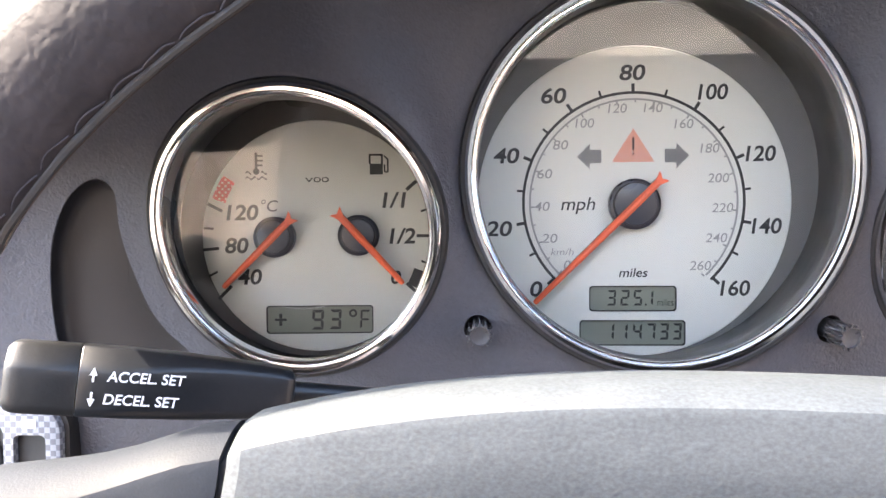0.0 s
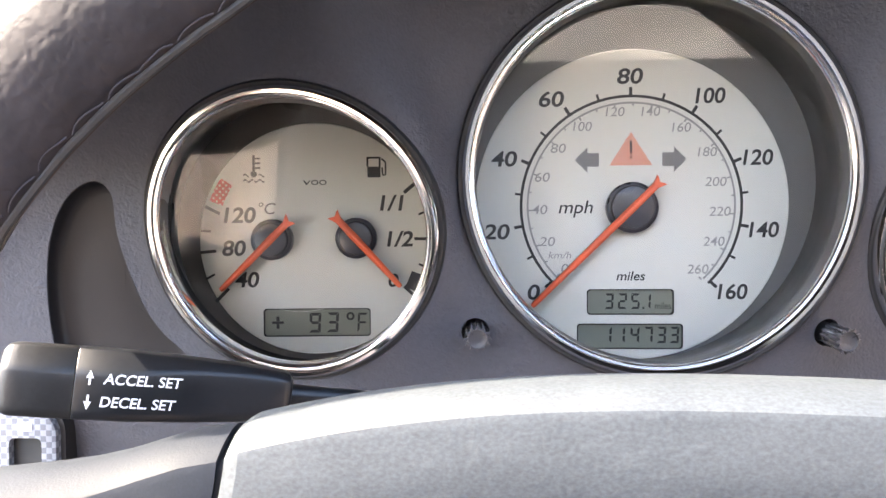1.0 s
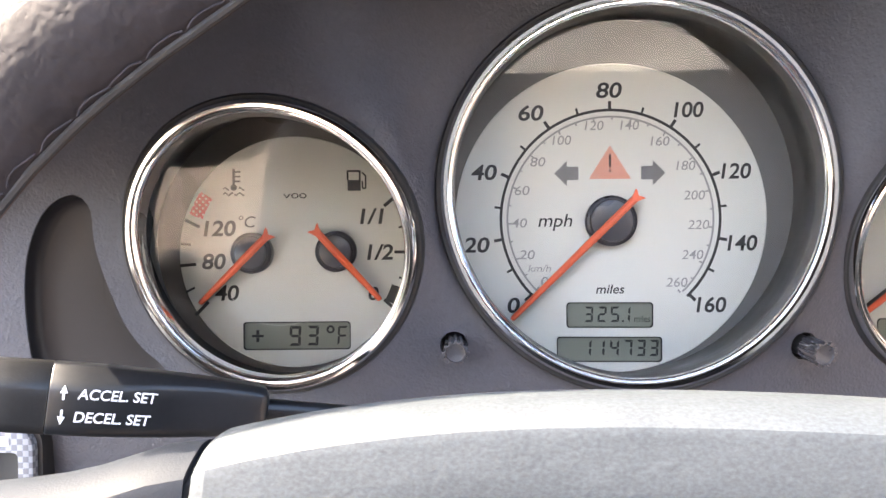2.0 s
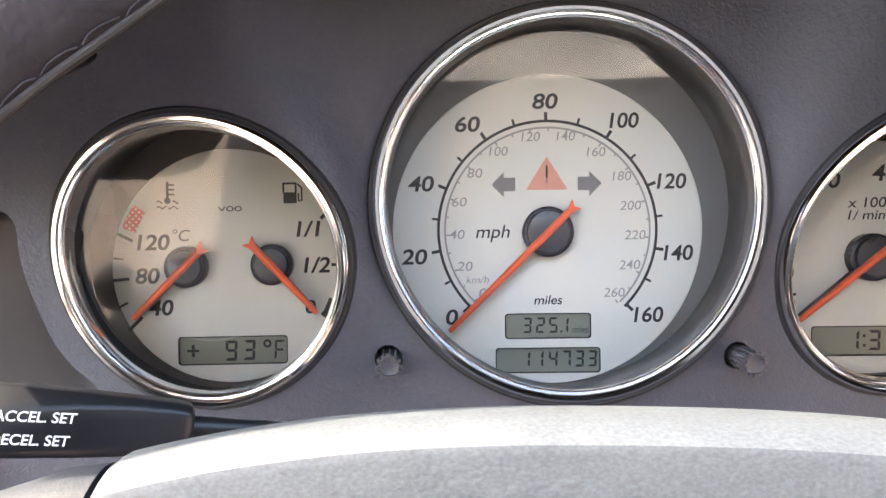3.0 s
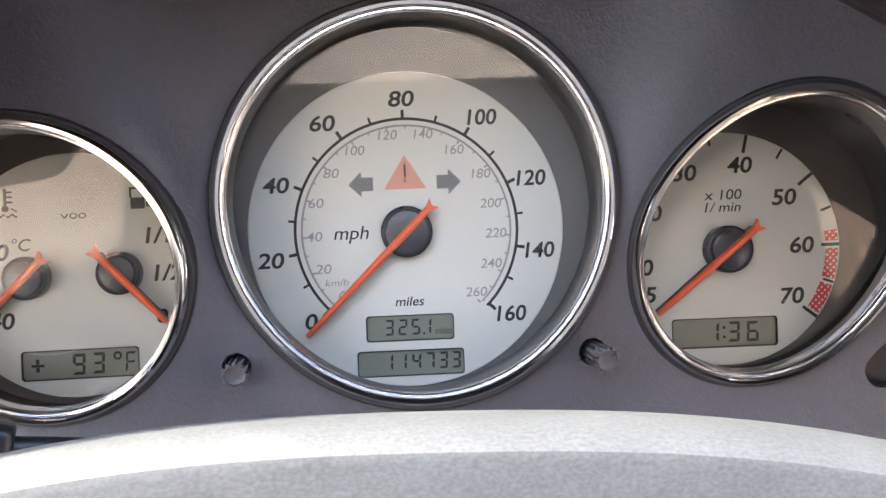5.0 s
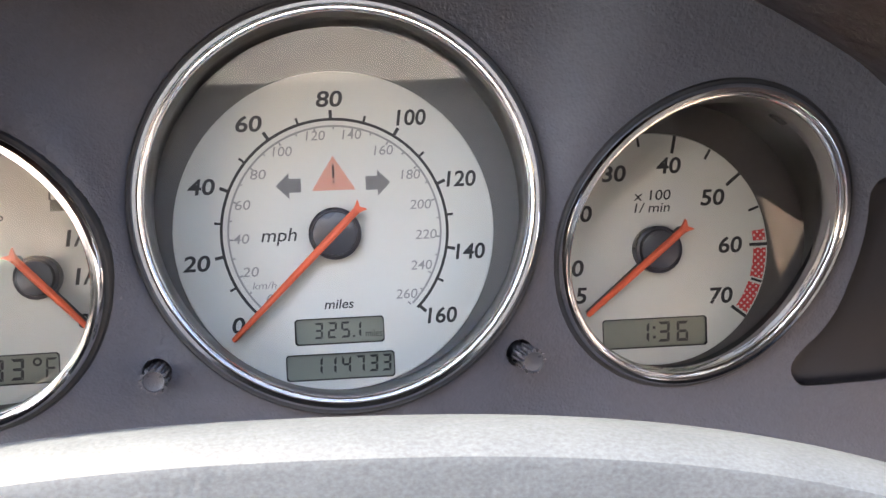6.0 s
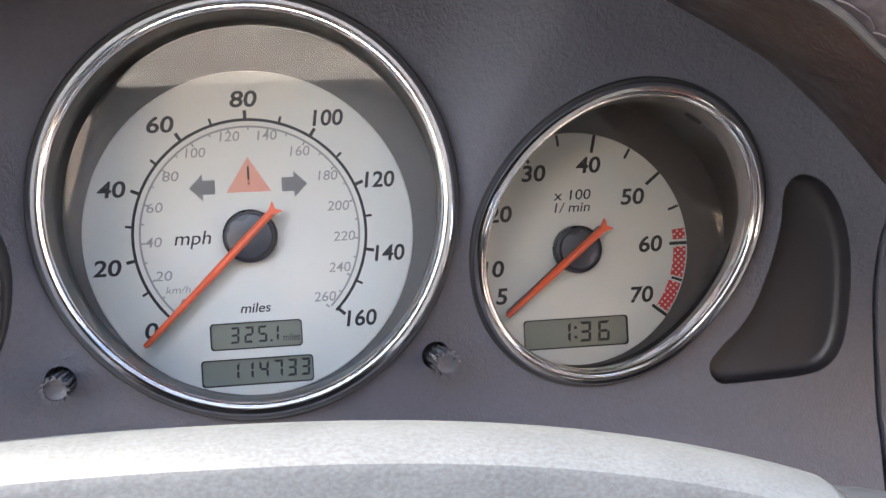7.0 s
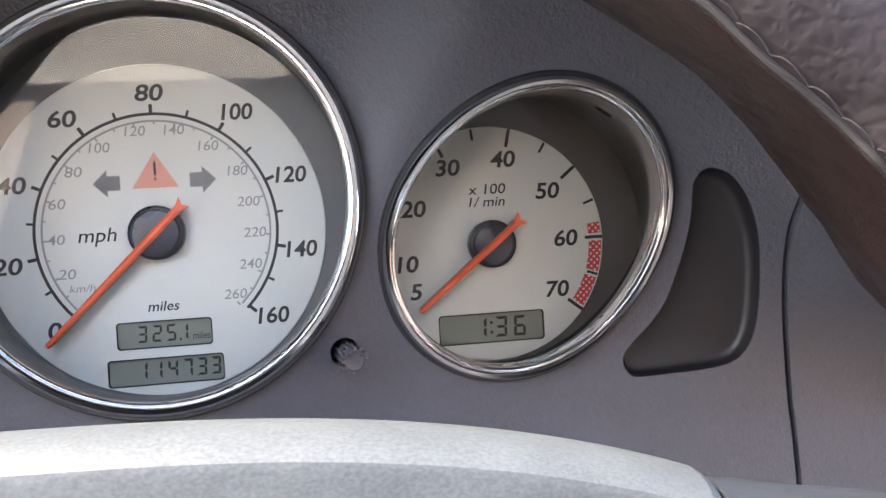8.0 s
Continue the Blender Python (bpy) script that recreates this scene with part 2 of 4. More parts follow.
def lettering(text, height, bold=0.0, shear=0.0, wide=1.0, mat=None):
    """Flat raised lettering that faces -y, centred on its own origin; height of its capitals in metres."""
    key = (text, height, bold, shear, wide, mat.name)
    if key in TEXTS:
        return TEXTS[key]
    cu = bpy.data.curves.new("lettering", "FONT")
    cu.body, cu.size, cu.shear, cu.offset = text, 1.0, shear, bold
    cu.align_x, cu.align_y, cu.extrude, cu.resolution_u = "CENTER", "BOTTOM_BASELINE", 0.0, 6
    ob = bpy.data.objects.new("lettering", cu)
    scene.collection.objects.link(ob)
    dg = bpy.context.evaluated_depsgraph_get()
    me = bpy.data.meshes.new_from_object(ob.evaluated_get(dg))
    bpy.data.objects.remove(ob)
    bpy.data.curves.remove(cu)
    co = np.empty(len(me.vertices) * 3)
    me.vertices.foreach_get("co", co)
    co = co.reshape(-1, 3)
    s = height / 0.69
    mid = (co[:, 0].min() + co[:, 0].max()) / 2
    out = np.stack([(co[:, 0] - mid) * s * wide, np.full(len(co), -0.00006), (co[:, 1] - 0.345) * s], 1)
    me.vertices.foreach_set("co", out.ravel())
    me.materials.clear()
    me.materials.append(mat)
    me.update()
    TEXTS[key] = me
    return me


def write(parent, name, text, x, z, height, mat, bold=0.0, shear=0.15, wide=1.15, y=0.0, label=""):
    return part(name, lettering(text, height, bold, shear, wide, mat), mat, parent, label, m=pose(x * MM, y, z * MM))


def carve(bm, cutters, name):
    """Cuts the closed bmeshes in cutters out of the closed bmesh bm. Returns a mesh."""
    body = bpy.data.objects.new(name, as_mesh(bm, name))
    scene.collection.objects.link(body)
    tools = []
    for c in cutters:
        t = bpy.data.objects.new("cutter", as_mesh(c, "cutter"))
        scene.collection.objects.link(t)
        mod = body.modifiers.new("cut", "BOOLEAN")
        mod.operation, mod.solver, mod.object = "DIFFERENCE", "EXACT", t
        tools.append(t)
    me = bpy.data.meshes.new_from_object(body.evaluated_get(bpy.context.evaluated_depsgraph_get()))
    for o in (body, *tools):
        old = o.data
        bpy.data.objects.remove(o)
        bpy.data.meshes.remove(old)
    me.name = name
    return me


def curve_at(points, x):
    """Straight interpolation in a short table of (x, value)."""
    return float(np.interp(x, [p[0] for p in points], [p[1] for p in points]))


def spline(points, n):
    """A smooth open curve through points, n steps a span (Catmull-Rom)."""
    p = [Vector(q) for q in points]
    p = [2 * p[0] - p[1], *p, 2 * p[-1] - p[-2]]
    out = []
    for i in range(1, len(p) - 2):
        for k in range(n):
            t = k / n
            a, b, c, d = p[i - 1], p[i], p[i + 1], p[i + 2]
            out.append(0.5 * (2 * b + (c - a) * t + (2 * a - 5 * b + 4 * c - d) * t * t + (3 * b - a - 3 * c + d) * t ** 3))
    out.append(p[-2])
    return out


def sheet(rows, closed=False):
    """A skin over equal rows of points."""
    bm = bmesh.new()
    vs = [[bm.verts.new(p) for p in r] for r in rows]
    for a, b in zip(vs, vs[1:]):
        for i in range(len(a) - (0 if closed else 1)):
            j = (i + 1) % len(a)
            bm.faces.new((a[i], a[j], b[j], b[i]))
    bmesh.ops.recalc_face_normals(bm, faces=bm.faces)
    return bm


def smooth01(a, b, x):
    t = min(1, max(0, (x - a) / (b - a)))
    return t * t * (3 - 2 * t)


# ---- setting: ground, closing cabin walls, unseen surfaces added for bounce and reflections ----
def box(name, x0, x1, y0, y1, z0, z1, mat, label, category):
    bm = bmesh.new()
    bmesh.ops.create_cube(bm, size=1, matrix=Matrix.Translation(((x0 + x1) / 2, (y0 + y1) / 2, (z0 + z1) / 2)) @ Matrix.Diagonal((x1 - x0, y1 - y0, z1 - z0, 1)))
    bmesh.ops.bevel(bm, geom=bm.edges[:], offset=0.01, segments=2, affect="EDGES")
    return tagged(part(name, bm, mat, None), label, category, kind="structure")


gm = bmesh.new()
bmesh.ops.create_grid(gm, x_segments=8, y_segments=8, size=1500)
tagged(part("ground", gm, ASPHALT, None), "dark asphalt ground under the car", "ground", kind="structure")
box("floor_1", -0.38, 0.28, -0.75, 0.6, 0.44, 0.50, CARPET, "grey carpeted floor below the wheel", "floor")
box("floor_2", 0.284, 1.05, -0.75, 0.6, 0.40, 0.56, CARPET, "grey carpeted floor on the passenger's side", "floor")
# unseen strip, added to tint the left side warm
box("bounce_strip_left", -0.42, -0.39, -0.75, 0.3, 0.745, 0.79, BOUNCE_TAN, "unseen tan strip beside the driver, added for a warm tint", "door frame")
box("wall_left", -0.42, -0.38, -0.75, 0.6, 0.22, 0.74, DOOR, "grey lined door beside the driver", "door lining")
# unseen; light grey so that it bounces neutral sun onto the dash
box("wall_right", 1.05, 1.09, -0.75, 0.6, 0.22, 1.10, DOOR, "unseen grey door beside the passenger, its grey set to bounce sun", "door lining")
# unseen slab, added to warm the left side and show in its gauge
lean = box("warm_slab_left", -0.41, -0.235, -0.03, 0.03, 0.0, 0.93, BOUNCE_TAN, "unseen tan slab leaned like a seat back, added for warm bounce", "seat back")
lean.matrix_basis = pose(0, -0.33, 0.42, 24, 0, 0)
# unseen slab, added to brighten the right gauge and brown its reflections
lean = box("warm_slab_right", 0.40, 0.92, -0.03, 0.03, 0.0, 0.90, BOUNCE_BROWN, "unseen brown slab leaned like a seat back, added to light the right gauge", "seat back")
lean.matrix_basis = pose(0, -0.34, 0.44, 24, 0, 0)
# unseen; its top edge gives the dark-to-pale line mirrored in the speedometer
box("wall_back", -0.42, 1.09, -0.80, -0.75, 0.22, 1.345, CABIN, "unseen dark wall behind the seats, its height set by the glass reflection", "bulkhead")
# unseen sunlit block, added to throw warm light up at the left fascia
box("bounce_cushion", -0.375, -0.10, -0.72, -0.36, 0.505, 0.67, BOUNCE_TAN, "unseen tan block below the wheel, added to bounce sun onto the dash", "seat cushion")
# unseen sheet, added for the pale reflection at the speedometer's top
rear = box("rear_reflector", -0.50, 0.62, -0.02, 0.02, 0.0, 0.44, MIRRORED_CLOTH, "unseen pale cloth sheet added behind the seats, mirrored in the dial glass", "soft top")
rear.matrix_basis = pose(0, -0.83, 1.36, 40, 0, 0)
box("wall_front", -0.38, 1.05, 0.45, 0.6, 0.30, 0.86, CABIN, "dark wall under the windscreen", "firewall")

# ---- instrument panel ----
# the height of the panel's upper edge along x, in millimetres
EDGE = [(-320, -48), (-290, -40), (-249, -20), (-236, -12), (-224, 0), (-216, 10), (-207, 22), (-196, 34), (-183, 48), (-169, 57), (-153, 66), (-133, 75), (-104, 85), (-88, 92), (-45, 115), (0, 128), (45, 115), (88, 92), (104, 84.5),
        (130, 74), (150, 63.5), (166, 55.5), (180, 46.5), (193, 33), (204, 20), (213, 8), (221, -2), (233, -15), (246, -24), (310, -52)]
SEAM = [(-130, 214), (-100, 213.2), (-81, 212.2), (-65, 210), (-50, 208.2), (-36, 207), (-26, 206.5), (-12, 206.6), (-1, 208), (20, 214)]
LOW = -130


# each chrome ring: its middle, radius, and the degrees by which its top leans out and by which it turns
RINGS = {"left": ((-114.4, -40.0, -11.1), 48.3, 13.5, -3.0), "mid": ((3.6, -37.4, 6.9), 63.0, 1.2, 0.0), "right": ((120.1, -31.8, -9.3), 48.85, 13.6, 0.8)}
# how far each ring is out of round: shares of its radius, twice and three times round
OVAL = {"left": (-0.005, -0.002, 0.010, 0.007), "mid": (-0.005, 0.0, -0.004, 0.006), "right": (-0.016, 0.077, -0.004, 0.008)}
COVER = {"left": (-29.5, 0.2), "mid": (-26.4, 0.02), "right": (-20.5, 0.21)}   # each clear cover, down inside its tube: its depth, and how far its top leans out
REAR = {"left": (-115.0, -9.0, 48.5), "mid": (1.8, 7.0, 63.3), "right": (119.5, -9.0, 48.6)}   # where each tube meets its back plate: x, z, radius


def oval(which, a):
    c2, s2, c3, s3 = OVAL[which]
    return 1 + c2 * math.cos(2 * a) + s2 * math.sin(2 * a) + c3 * math.cos(3 * a) + s3 * math.sin(3 * a)


def ring_lathe(which, profile, n=144, closed=False):
    """Turns a profile round a gauge's ring, out of round as the ring is, in the dash's frame."""
    bm = lathe(profile, n, None, closed)
    for v in bm.verts:
        k = oval(which, math.atan2(v.co.z, v.co.x))
        v.co.x, v.co.z = v.co.x * k, v.co.z * k
    bm.transform(ring_pose(which))
    return bm


def ring_pose(which):
    (x, y, z), r, ax, az = RINGS[which]
    return pose(x * MM, y * MM, z * MM, ax, 0, az)


def panel_y(x, z):
    """How far the panel's skin stands towards the driver, in millimetres (minus: nearer): dished, and close behind each ring."""
    w = smooth01(62, 108, abs(x))
    middle = -30 + 9 * smooth01(5, 45, -z)
    beside = min(-24, max(-54, -37 - 0.2 * (z + 11))) if x > 0 else min(-30, max(-54, -42 - 0.14 * (z + 11)))
    d = max(0, curve_at(EDGE, x) - z)
    y = middle * (1 - w) + beside * w - 12 * math.exp(-((d / 24) ** 2)) * smooth01(100, 165, abs(x))
    total, pull = 1 / 26 ** 2, y / 26 ** 2
    for ((cx, cy, cz), r, lean, turn), gap in zip(RINGS.values(), (2.6, 5.6, 2.6)):
        far = max(0, math.hypot(x - cx, z - cz) - r - 1)
        k = 1 / (far + 3.0) ** 2
        total += k
        pull += k * (cy + gap - math.tan(radians(lean)) * (z - cz) + math.tan(radians(turn)) * (x - cx))
    return pull / total


def skin(columns, rows, place, thick=4.0):
    """A closed slab whose front follows place(u, v) in millimetres."""
    bm = bmesh.new()
    grid = []
    for j in range(rows + 1):
        line = []
        for i in range(columns + 1):
            x, z = place(i / columns, j / rows)
            y = panel_y(x, z)
            line.append((bm.verts.new((x * MM, y * MM, z * MM)), bm.verts.new((x * MM, (y + thick) * MM, z * MM))))
        grid.append(line)
    for j in range(rows):
        for i in range(columns):
            a, b, c, d = grid[j][i], grid[j][i + 1], grid[j + 1][i + 1], grid[j + 1][i]
            bm.faces.new((a[0], b[0], c[0], d[0])), bm.faces.new((a[1], d[1], c[1], b[1]))
    for j in range(rows):
        for i in (0, columns):
            a, b = grid[j][i], grid[j + 1][i]
            bm.faces.new((a[0], b[0], b[1], a[1]))
    for i in range(columns):
        for j in (0, rows):
            a, b = grid[j][i], grid[j][i + 1]
            bm.faces.new((a[0], b[0], b[1], a[1]))
    bmesh.ops.recalc_face_normals(bm, faces=bm.faces)
    return bm


def panel_place(u, v):
    x = -245 + u * (204 + 245)
    top = curve_at(EDGE, x)
    z = LOW + v * (top - LOW)
    return x + (curve_at(SEAM, z) - 204) * smooth01(0.9, 1, u), z


def side_place(u, v):
    x = 206.2 + u * 80
    top = curve_at(EDGE, x)
    z = LOW + v * (top - LOW)
    return x + (curve_at(SEAM, z) - 204) * smooth01(0, 1, 1 - u * 4), z


# rounded outline of the recess to the right of the gauges; the other is its mirror image
RECESS = [(175.4, 3.7), (175.5, -5.5), (174.6, -13), (172.3, -22.5), (168.2, -34.3), (163, -42.3), (157.8, -47.4), (153.7, -52.5), (153.3, -56.5), (155.3, -59.8), (158.6, -60.9), (171.1, -60.2), (183.8, -59.3), (191.6, -57.3), (196.4, -52.2), (198.8, -43.4), (199.4, -29.8), (198.2, -16.3), (195.6, -6.8),
          (191.5, 1.3), (186.5, 6.7), (181, 9), (177.6, 7.9)][::-1]


def recess_outline(sign, grow=0.0):
    pts = spline([Vector((x, z)) for x, z in RECESS + RECESS[:1]], 3)[:-1]
    if sign < 0:
        pts = [p - Vector((3.0, 1.5)) for p in pts]
    mid = sum((p for p in pts), Vector((0, 0))) / len(pts)
    pts = [p + (p - mid).normalized() * grow for p in pts]
    return [(sign * p.x * MM, p.y * MM) for p in (pts if sign > 0 else pts[::-1])]


panel = thing("dashboard", DASH, "grained grey plastic dashboard with three round gauge openings", "dashboard")
holes = []
for which in RINGS:
    r = RINGS[which][1]
    holes.append(ring_lathe(which, [(0, -0.03), ((r - 2.2) * MM, -0.03), ((r - 2.2) * MM, 0.05), (0, 0.05)], 96))
for sign in (-1, 1):
    holes.append(prism(recess_outline(sign), -0.08, 0.02))
for kx, kz in ((-55.2, -42.5), (58.3, -42.9)):
    holes.append(lathe([(0, -0.05), (4.6 * MM, -0.05), (4.6 * MM, 0.01), (0, 0.01)], 32, pose(kx * MM, 0, kz * MM)))
part("fascia", carve(skin(150, 70, panel_place), holes, "fascia"), FASCIA, panel)
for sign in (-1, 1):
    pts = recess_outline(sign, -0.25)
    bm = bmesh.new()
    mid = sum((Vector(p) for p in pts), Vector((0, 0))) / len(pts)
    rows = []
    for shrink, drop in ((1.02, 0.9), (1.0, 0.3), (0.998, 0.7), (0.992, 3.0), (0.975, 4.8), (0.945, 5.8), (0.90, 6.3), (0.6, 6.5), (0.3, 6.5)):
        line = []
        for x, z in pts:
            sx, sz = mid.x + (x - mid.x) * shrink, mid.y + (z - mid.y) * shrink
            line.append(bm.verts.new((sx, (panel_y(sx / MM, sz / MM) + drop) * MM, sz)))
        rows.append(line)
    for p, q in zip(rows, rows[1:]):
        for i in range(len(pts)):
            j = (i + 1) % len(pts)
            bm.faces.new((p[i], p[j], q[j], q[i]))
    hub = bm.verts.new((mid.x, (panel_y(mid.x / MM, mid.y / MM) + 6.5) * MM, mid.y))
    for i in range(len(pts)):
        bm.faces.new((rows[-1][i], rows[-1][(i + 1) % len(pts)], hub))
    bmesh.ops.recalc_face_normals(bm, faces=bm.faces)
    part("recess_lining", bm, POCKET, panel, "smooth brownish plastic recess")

side = part("side_panel", skin(30, 70, side_place), FASCIA, panel, "grained grey panel beyond a narrow seam")
part("seam_backing", prism([(0.203, -0.13), (0.222, -0.13), (0.222, 0.01), (0.203, 0.01)], -0.019, -0.015), GROOVE, side, "black gap behind the seam")


def block(x0, x1, y0, y1, z0, z1, r=0.008):
    bm = bmesh.new()
    bmesh.ops.create_cube(bm, size=1, matrix=Matrix.Translation(((x0 + x1) / 2, (y0 + y1) / 2, (z0 + z1) / 2)) @ Matrix.Diagonal((x1 - x0, y1 - y0, z1 - z0, 1)))
    bmesh.ops.bevel(bm, geom=bm.edges[:], offset=r, segments=3, affect="EDGES")
    return bm


part("carrier", block(-0.30, 0.95, 0.007, 0.30, -0.44, 0.06), CABIN, panel, "plain body behind the face")
part("knee_panel", block(-0.30, 0.95, -0.034, 0.02, -0.42, -0.131), FASCIA, panel, "lower panel under the gauges")
part("passenger_panel", block(0.288, 0.95, -0.054, 0.02, -0.129, 0.05), FASCIA, panel)

# ---- gauges ----
def gauge(name, m, which, label, category, plate_mat, wall_mat):
    """A round gauge: chrome bezel, dark tube, back plate, clear cover. Its dial lies at y = 0 of its own frame."""
    g = thing(name, DASH @ m, label, category)
    r = RINGS[which][1] * MM
    bez = [(r - 0.2 * MM, 5 * MM), (r, 2 * MM), (r - 0.5 * MM, 0.2 * MM), (r - 1.4 * MM, -0.8 * MM), (r - 2.4 * MM, -0.7 * MM), (r - 3.0 * MM, 0.2 * MM), (r - 3.15 * MM, 0.75 * MM), (r - 3.5 * MM, 0.75 * MM), (r - 3.8 * MM, 0.45 * MM), (r - 4.2 * MM, 0.9 * MM), (r - 4.4 * MM, 2.2 * MM), (r - 4.4 * MM, 5 * MM)]
    home = m.inverted()

    def turned(profile, closed=False):
        bm = ring_lathe(which, profile, 144, closed)
        bm.transform(home)
        return bm

    part("bezel", turned(bez), CHROME, g, "polished chrome ring")
    part("gasket", turned([(r - 0.6 * MM, 2.2 * MM), (r + 0.9 * MM, 1.8 * MM), (r + 1.5 * MM, 2.5 * MM), (r + 1.7 * MM, 4.5 * MM), (r + 1.7 * MM, 16 * MM), (r - 0.6 * MM, 16 * MM)], True), GROOVE, g, "black rubber seat of the ring")
    rx, rz, rr = (v * MM for v in REAR[which])
    deep, slope = COVER[which]
    front, cover, rear = [], [], []
    for i in range(128):
        c, q = math.cos(2 * math.pi * i / 128), math.sin(2 * math.pi * i / 128)
        k = (r - 4.5 * MM) * oval(which, math.atan2(q, c))
        p = ring_pose(which) @ Vector((k * c, 2.0 * MM, k * q))
        front.append(home @ p)
        cover.append(home @ Vector((p.x, deep * MM - slope * (p.z - RINGS[which][0][2] * MM), p.z)))
        rear.append(home @ Vector((rx + rr * c, m.translation.y + 1.0 * MM, rz + rr * q)))

    def wall(a, b, stations):
        rows = []
        for t, grow in stations:
            rows.append([p.lerp(o, t) + Vector((math.cos(2 * math.pi * i / 128), 0, math.sin(2 * math.pi * i / 128))) * (grow * MM) for i, (p, o) in enumerate(zip(a, b))])
        return sheet(rows + rows[:1], closed=True)

    part("tube", wall(front, cover, ((0, 0), (0.06, 0), (0.5, 0), (0.95, 0), (1, 0.3), (1, 1.4), (0.5, 1.6), (0.06, 0.6))), wall_mat, g, "dark inner wall before the cover")
    part("housing", wall(cover, rear, ((0.02, 0.4), (0.1, 0.9), (0.5, 0.8), (1, 0), (1, 1.2), (0.5, 2.0), (0.02, 1.3))), wall_mat, g, "wall of the dial housing behind the cover")
    mid = home @ Vector((rx, m.translation.y, rz))
    flat = Matrix.Translation((mid.x, 0, mid.z))
    part("back_plate", lathe([(0, 0.9 * MM), (rr + 1 * MM, 0.9 * MM), (rr + 1 * MM, 3 * MM), (0, 3 * MM)], 96, flat), plate_mat, g, "plate behind the dial")
    bm = bmesh.new()
    bm.faces.new([bm.verts.new(p) for p in cover])
    glass = part("cover_glass", bm, GLASS, g, "clear flat cover set down in the tube")
    glass.visible_shadow = False
    for k, (share, a0, a1) in enumerate(((0.50, 158, 222), (0.535, 150, 196), (0.47, 186, 229))):
        if which == "mid":
            break
        bm = arc_band(share * r, share * r + 0.07 * MM, a0, a1, -0.06 * MM, -0.01 * MM, 40, 0, (2 - 2 * k) * MM)
        bm.transform(home @ pose(RINGS[which][0][0] * MM, (deep - 0.1) * MM, RINGS[which][0][2] * MM, math.degrees(math.atan(slope))))
        part("scratch", bm, FACE, glass, "fine pale polishing scratch")
    return g


def dial_face(g, r, cx, cz, windows):
    """The printed disc, with cut windows (x0, z0, x1, z1) for the displays, in millimetres."""
    disc = lathe([(0, 0), ((r - 0.3) * MM, 0), (r * MM, 0.3 * MM), (r * MM, 0.8 * MM), (0, 0.8 * MM)], 128, pose(cx * MM, 0, cz * MM))
    cuts = []
    for x0, z0, x1, z1 in windows:
        q = 0.8
        pts = [(x0 + q, z0), (x1 - q, z0), (x1, z0 + q), (x1, z1 - q), (x1 - q, z1), (x0 + q, z1), (x0, z1 - q), (x0, z0 + q)]
        cuts.append(prism([(x * MM, z * MM) for x, z in pts], -0.01, 0.01))
    part("dial_face", carve(disc, cuts, "dial_face"), FACE, g, "silver-white printed dial")


def display(g, x0, z0, x1, z1):
    d = part("display", prism([((x0 - 0.8) * MM, (z0 - 0.8) * MM), ((x1 + 0.8) * MM, (z0 - 0.8) * MM), ((x1 + 0.8) * MM, (z1 + 0.8) * MM), ((x0 - 0.8) * MM, (z1 + 0.8) * MM)], 0.00085, 0.0025), LCD, g, "grey-green liquid crystal display", smooth=False)
    q = 0.8
    outer = [(x0 + q, z0), (x1 - q, z0), (x1, z0 + q), (x1, z1 - q), (x1 - q, z1), (x0 + q, z1), (x0, z1 - q), (x0, z0 + q)]
    bm = bmesh.new()
    cx, cz = (x0 + x1) / 2, (z0 + z1) / 2
    inner = [(cx + (x - cx) * (1 - 0.7 / (x1 - x0)), cz + (z - cz) * (1 - 0.7 / (z1 - z0))) for x, z in outer]
    rows = [[bm.verts.new((x * MM, y, z * MM)) for x, z in pts] for pts, y in ((outer, 0.0007), (outer, -0.00025), (inner, -0.00025), (inner, 0.0007))]
    for a, b in zip(rows, rows[1:]):
        for i in range(8):
            bm.faces.new((a[i], a[(i + 1) % 8], b[(i + 1) % 8], b[i]))
    bmesh.ops.recalc_face_normals(bm, faces=bm.faces)
    part("frame", bm, GROOVE, d, "thin dark frame", smooth=False)
    return d


SEGS = {"0": "abcdef", "1": "bc", "2": "abged", "3": "abgcd", "4": "fgbc", "5": "afgcd", "6": "afgedc", "7": "abc", "8": "abcdefg", "9": "abcdfg", "F": "aefg"}


def digit(d, char, x, z, h, w, t=0.85):
    """A seven-segment figure, centred on (x, z), in millimetres."""
    bm = bmesh.new()
    lean = 0.05

    def seg(pts):
        vs = [bm.verts.new(((x + px + lean * pz) * MM, 0.00078, (z + pz) * MM)) for px, pz in pts]
        bm.faces.new(vs)

    a, b, g2 = w / 2, h / 2, 0.12
    k = t / 2
    bars = {"a": [(-a + g2, b), (a - g2, b), (a - t, b - t), (-a + t, b - t)], "d": [(-a + g2, -b), (a - g2, -b), (a - t, -b + t), (-a + t, -b + t)],
            "g": [(-a + k + g2, 0), (-a + t, k), (a - t, k), (a - k - g2, 0), (a - t, -k), (-a + t, -k)],
            "f": [(-a, b - g2), (-a + t, b - t - g2), (-a + t, k + g2), (-a + k, g2), (-a, k)], "e": [(-a, -b + g2), (-a + t, -b + t + g2), (-a + t, -k - g2), (-a + k, -g2), (-a, -k)],
            "b": [(a, b - g2), (a - t, b - t - g2), (a - t, k + g2), (a - k, g2), (a, k)], "c": [(a, -b + g2), (a - t, -b + t + g2), (a - t, -k - g2), (a - k, -g2), (a, -k)]}
    for s in SEGS[char]:
        seg(bars[s])
    for f in bm.faces:
        if f.normal.y > 0:
            f.normal_flip()
    return part("digit", bm, SEGMENT, d, smooth=False)


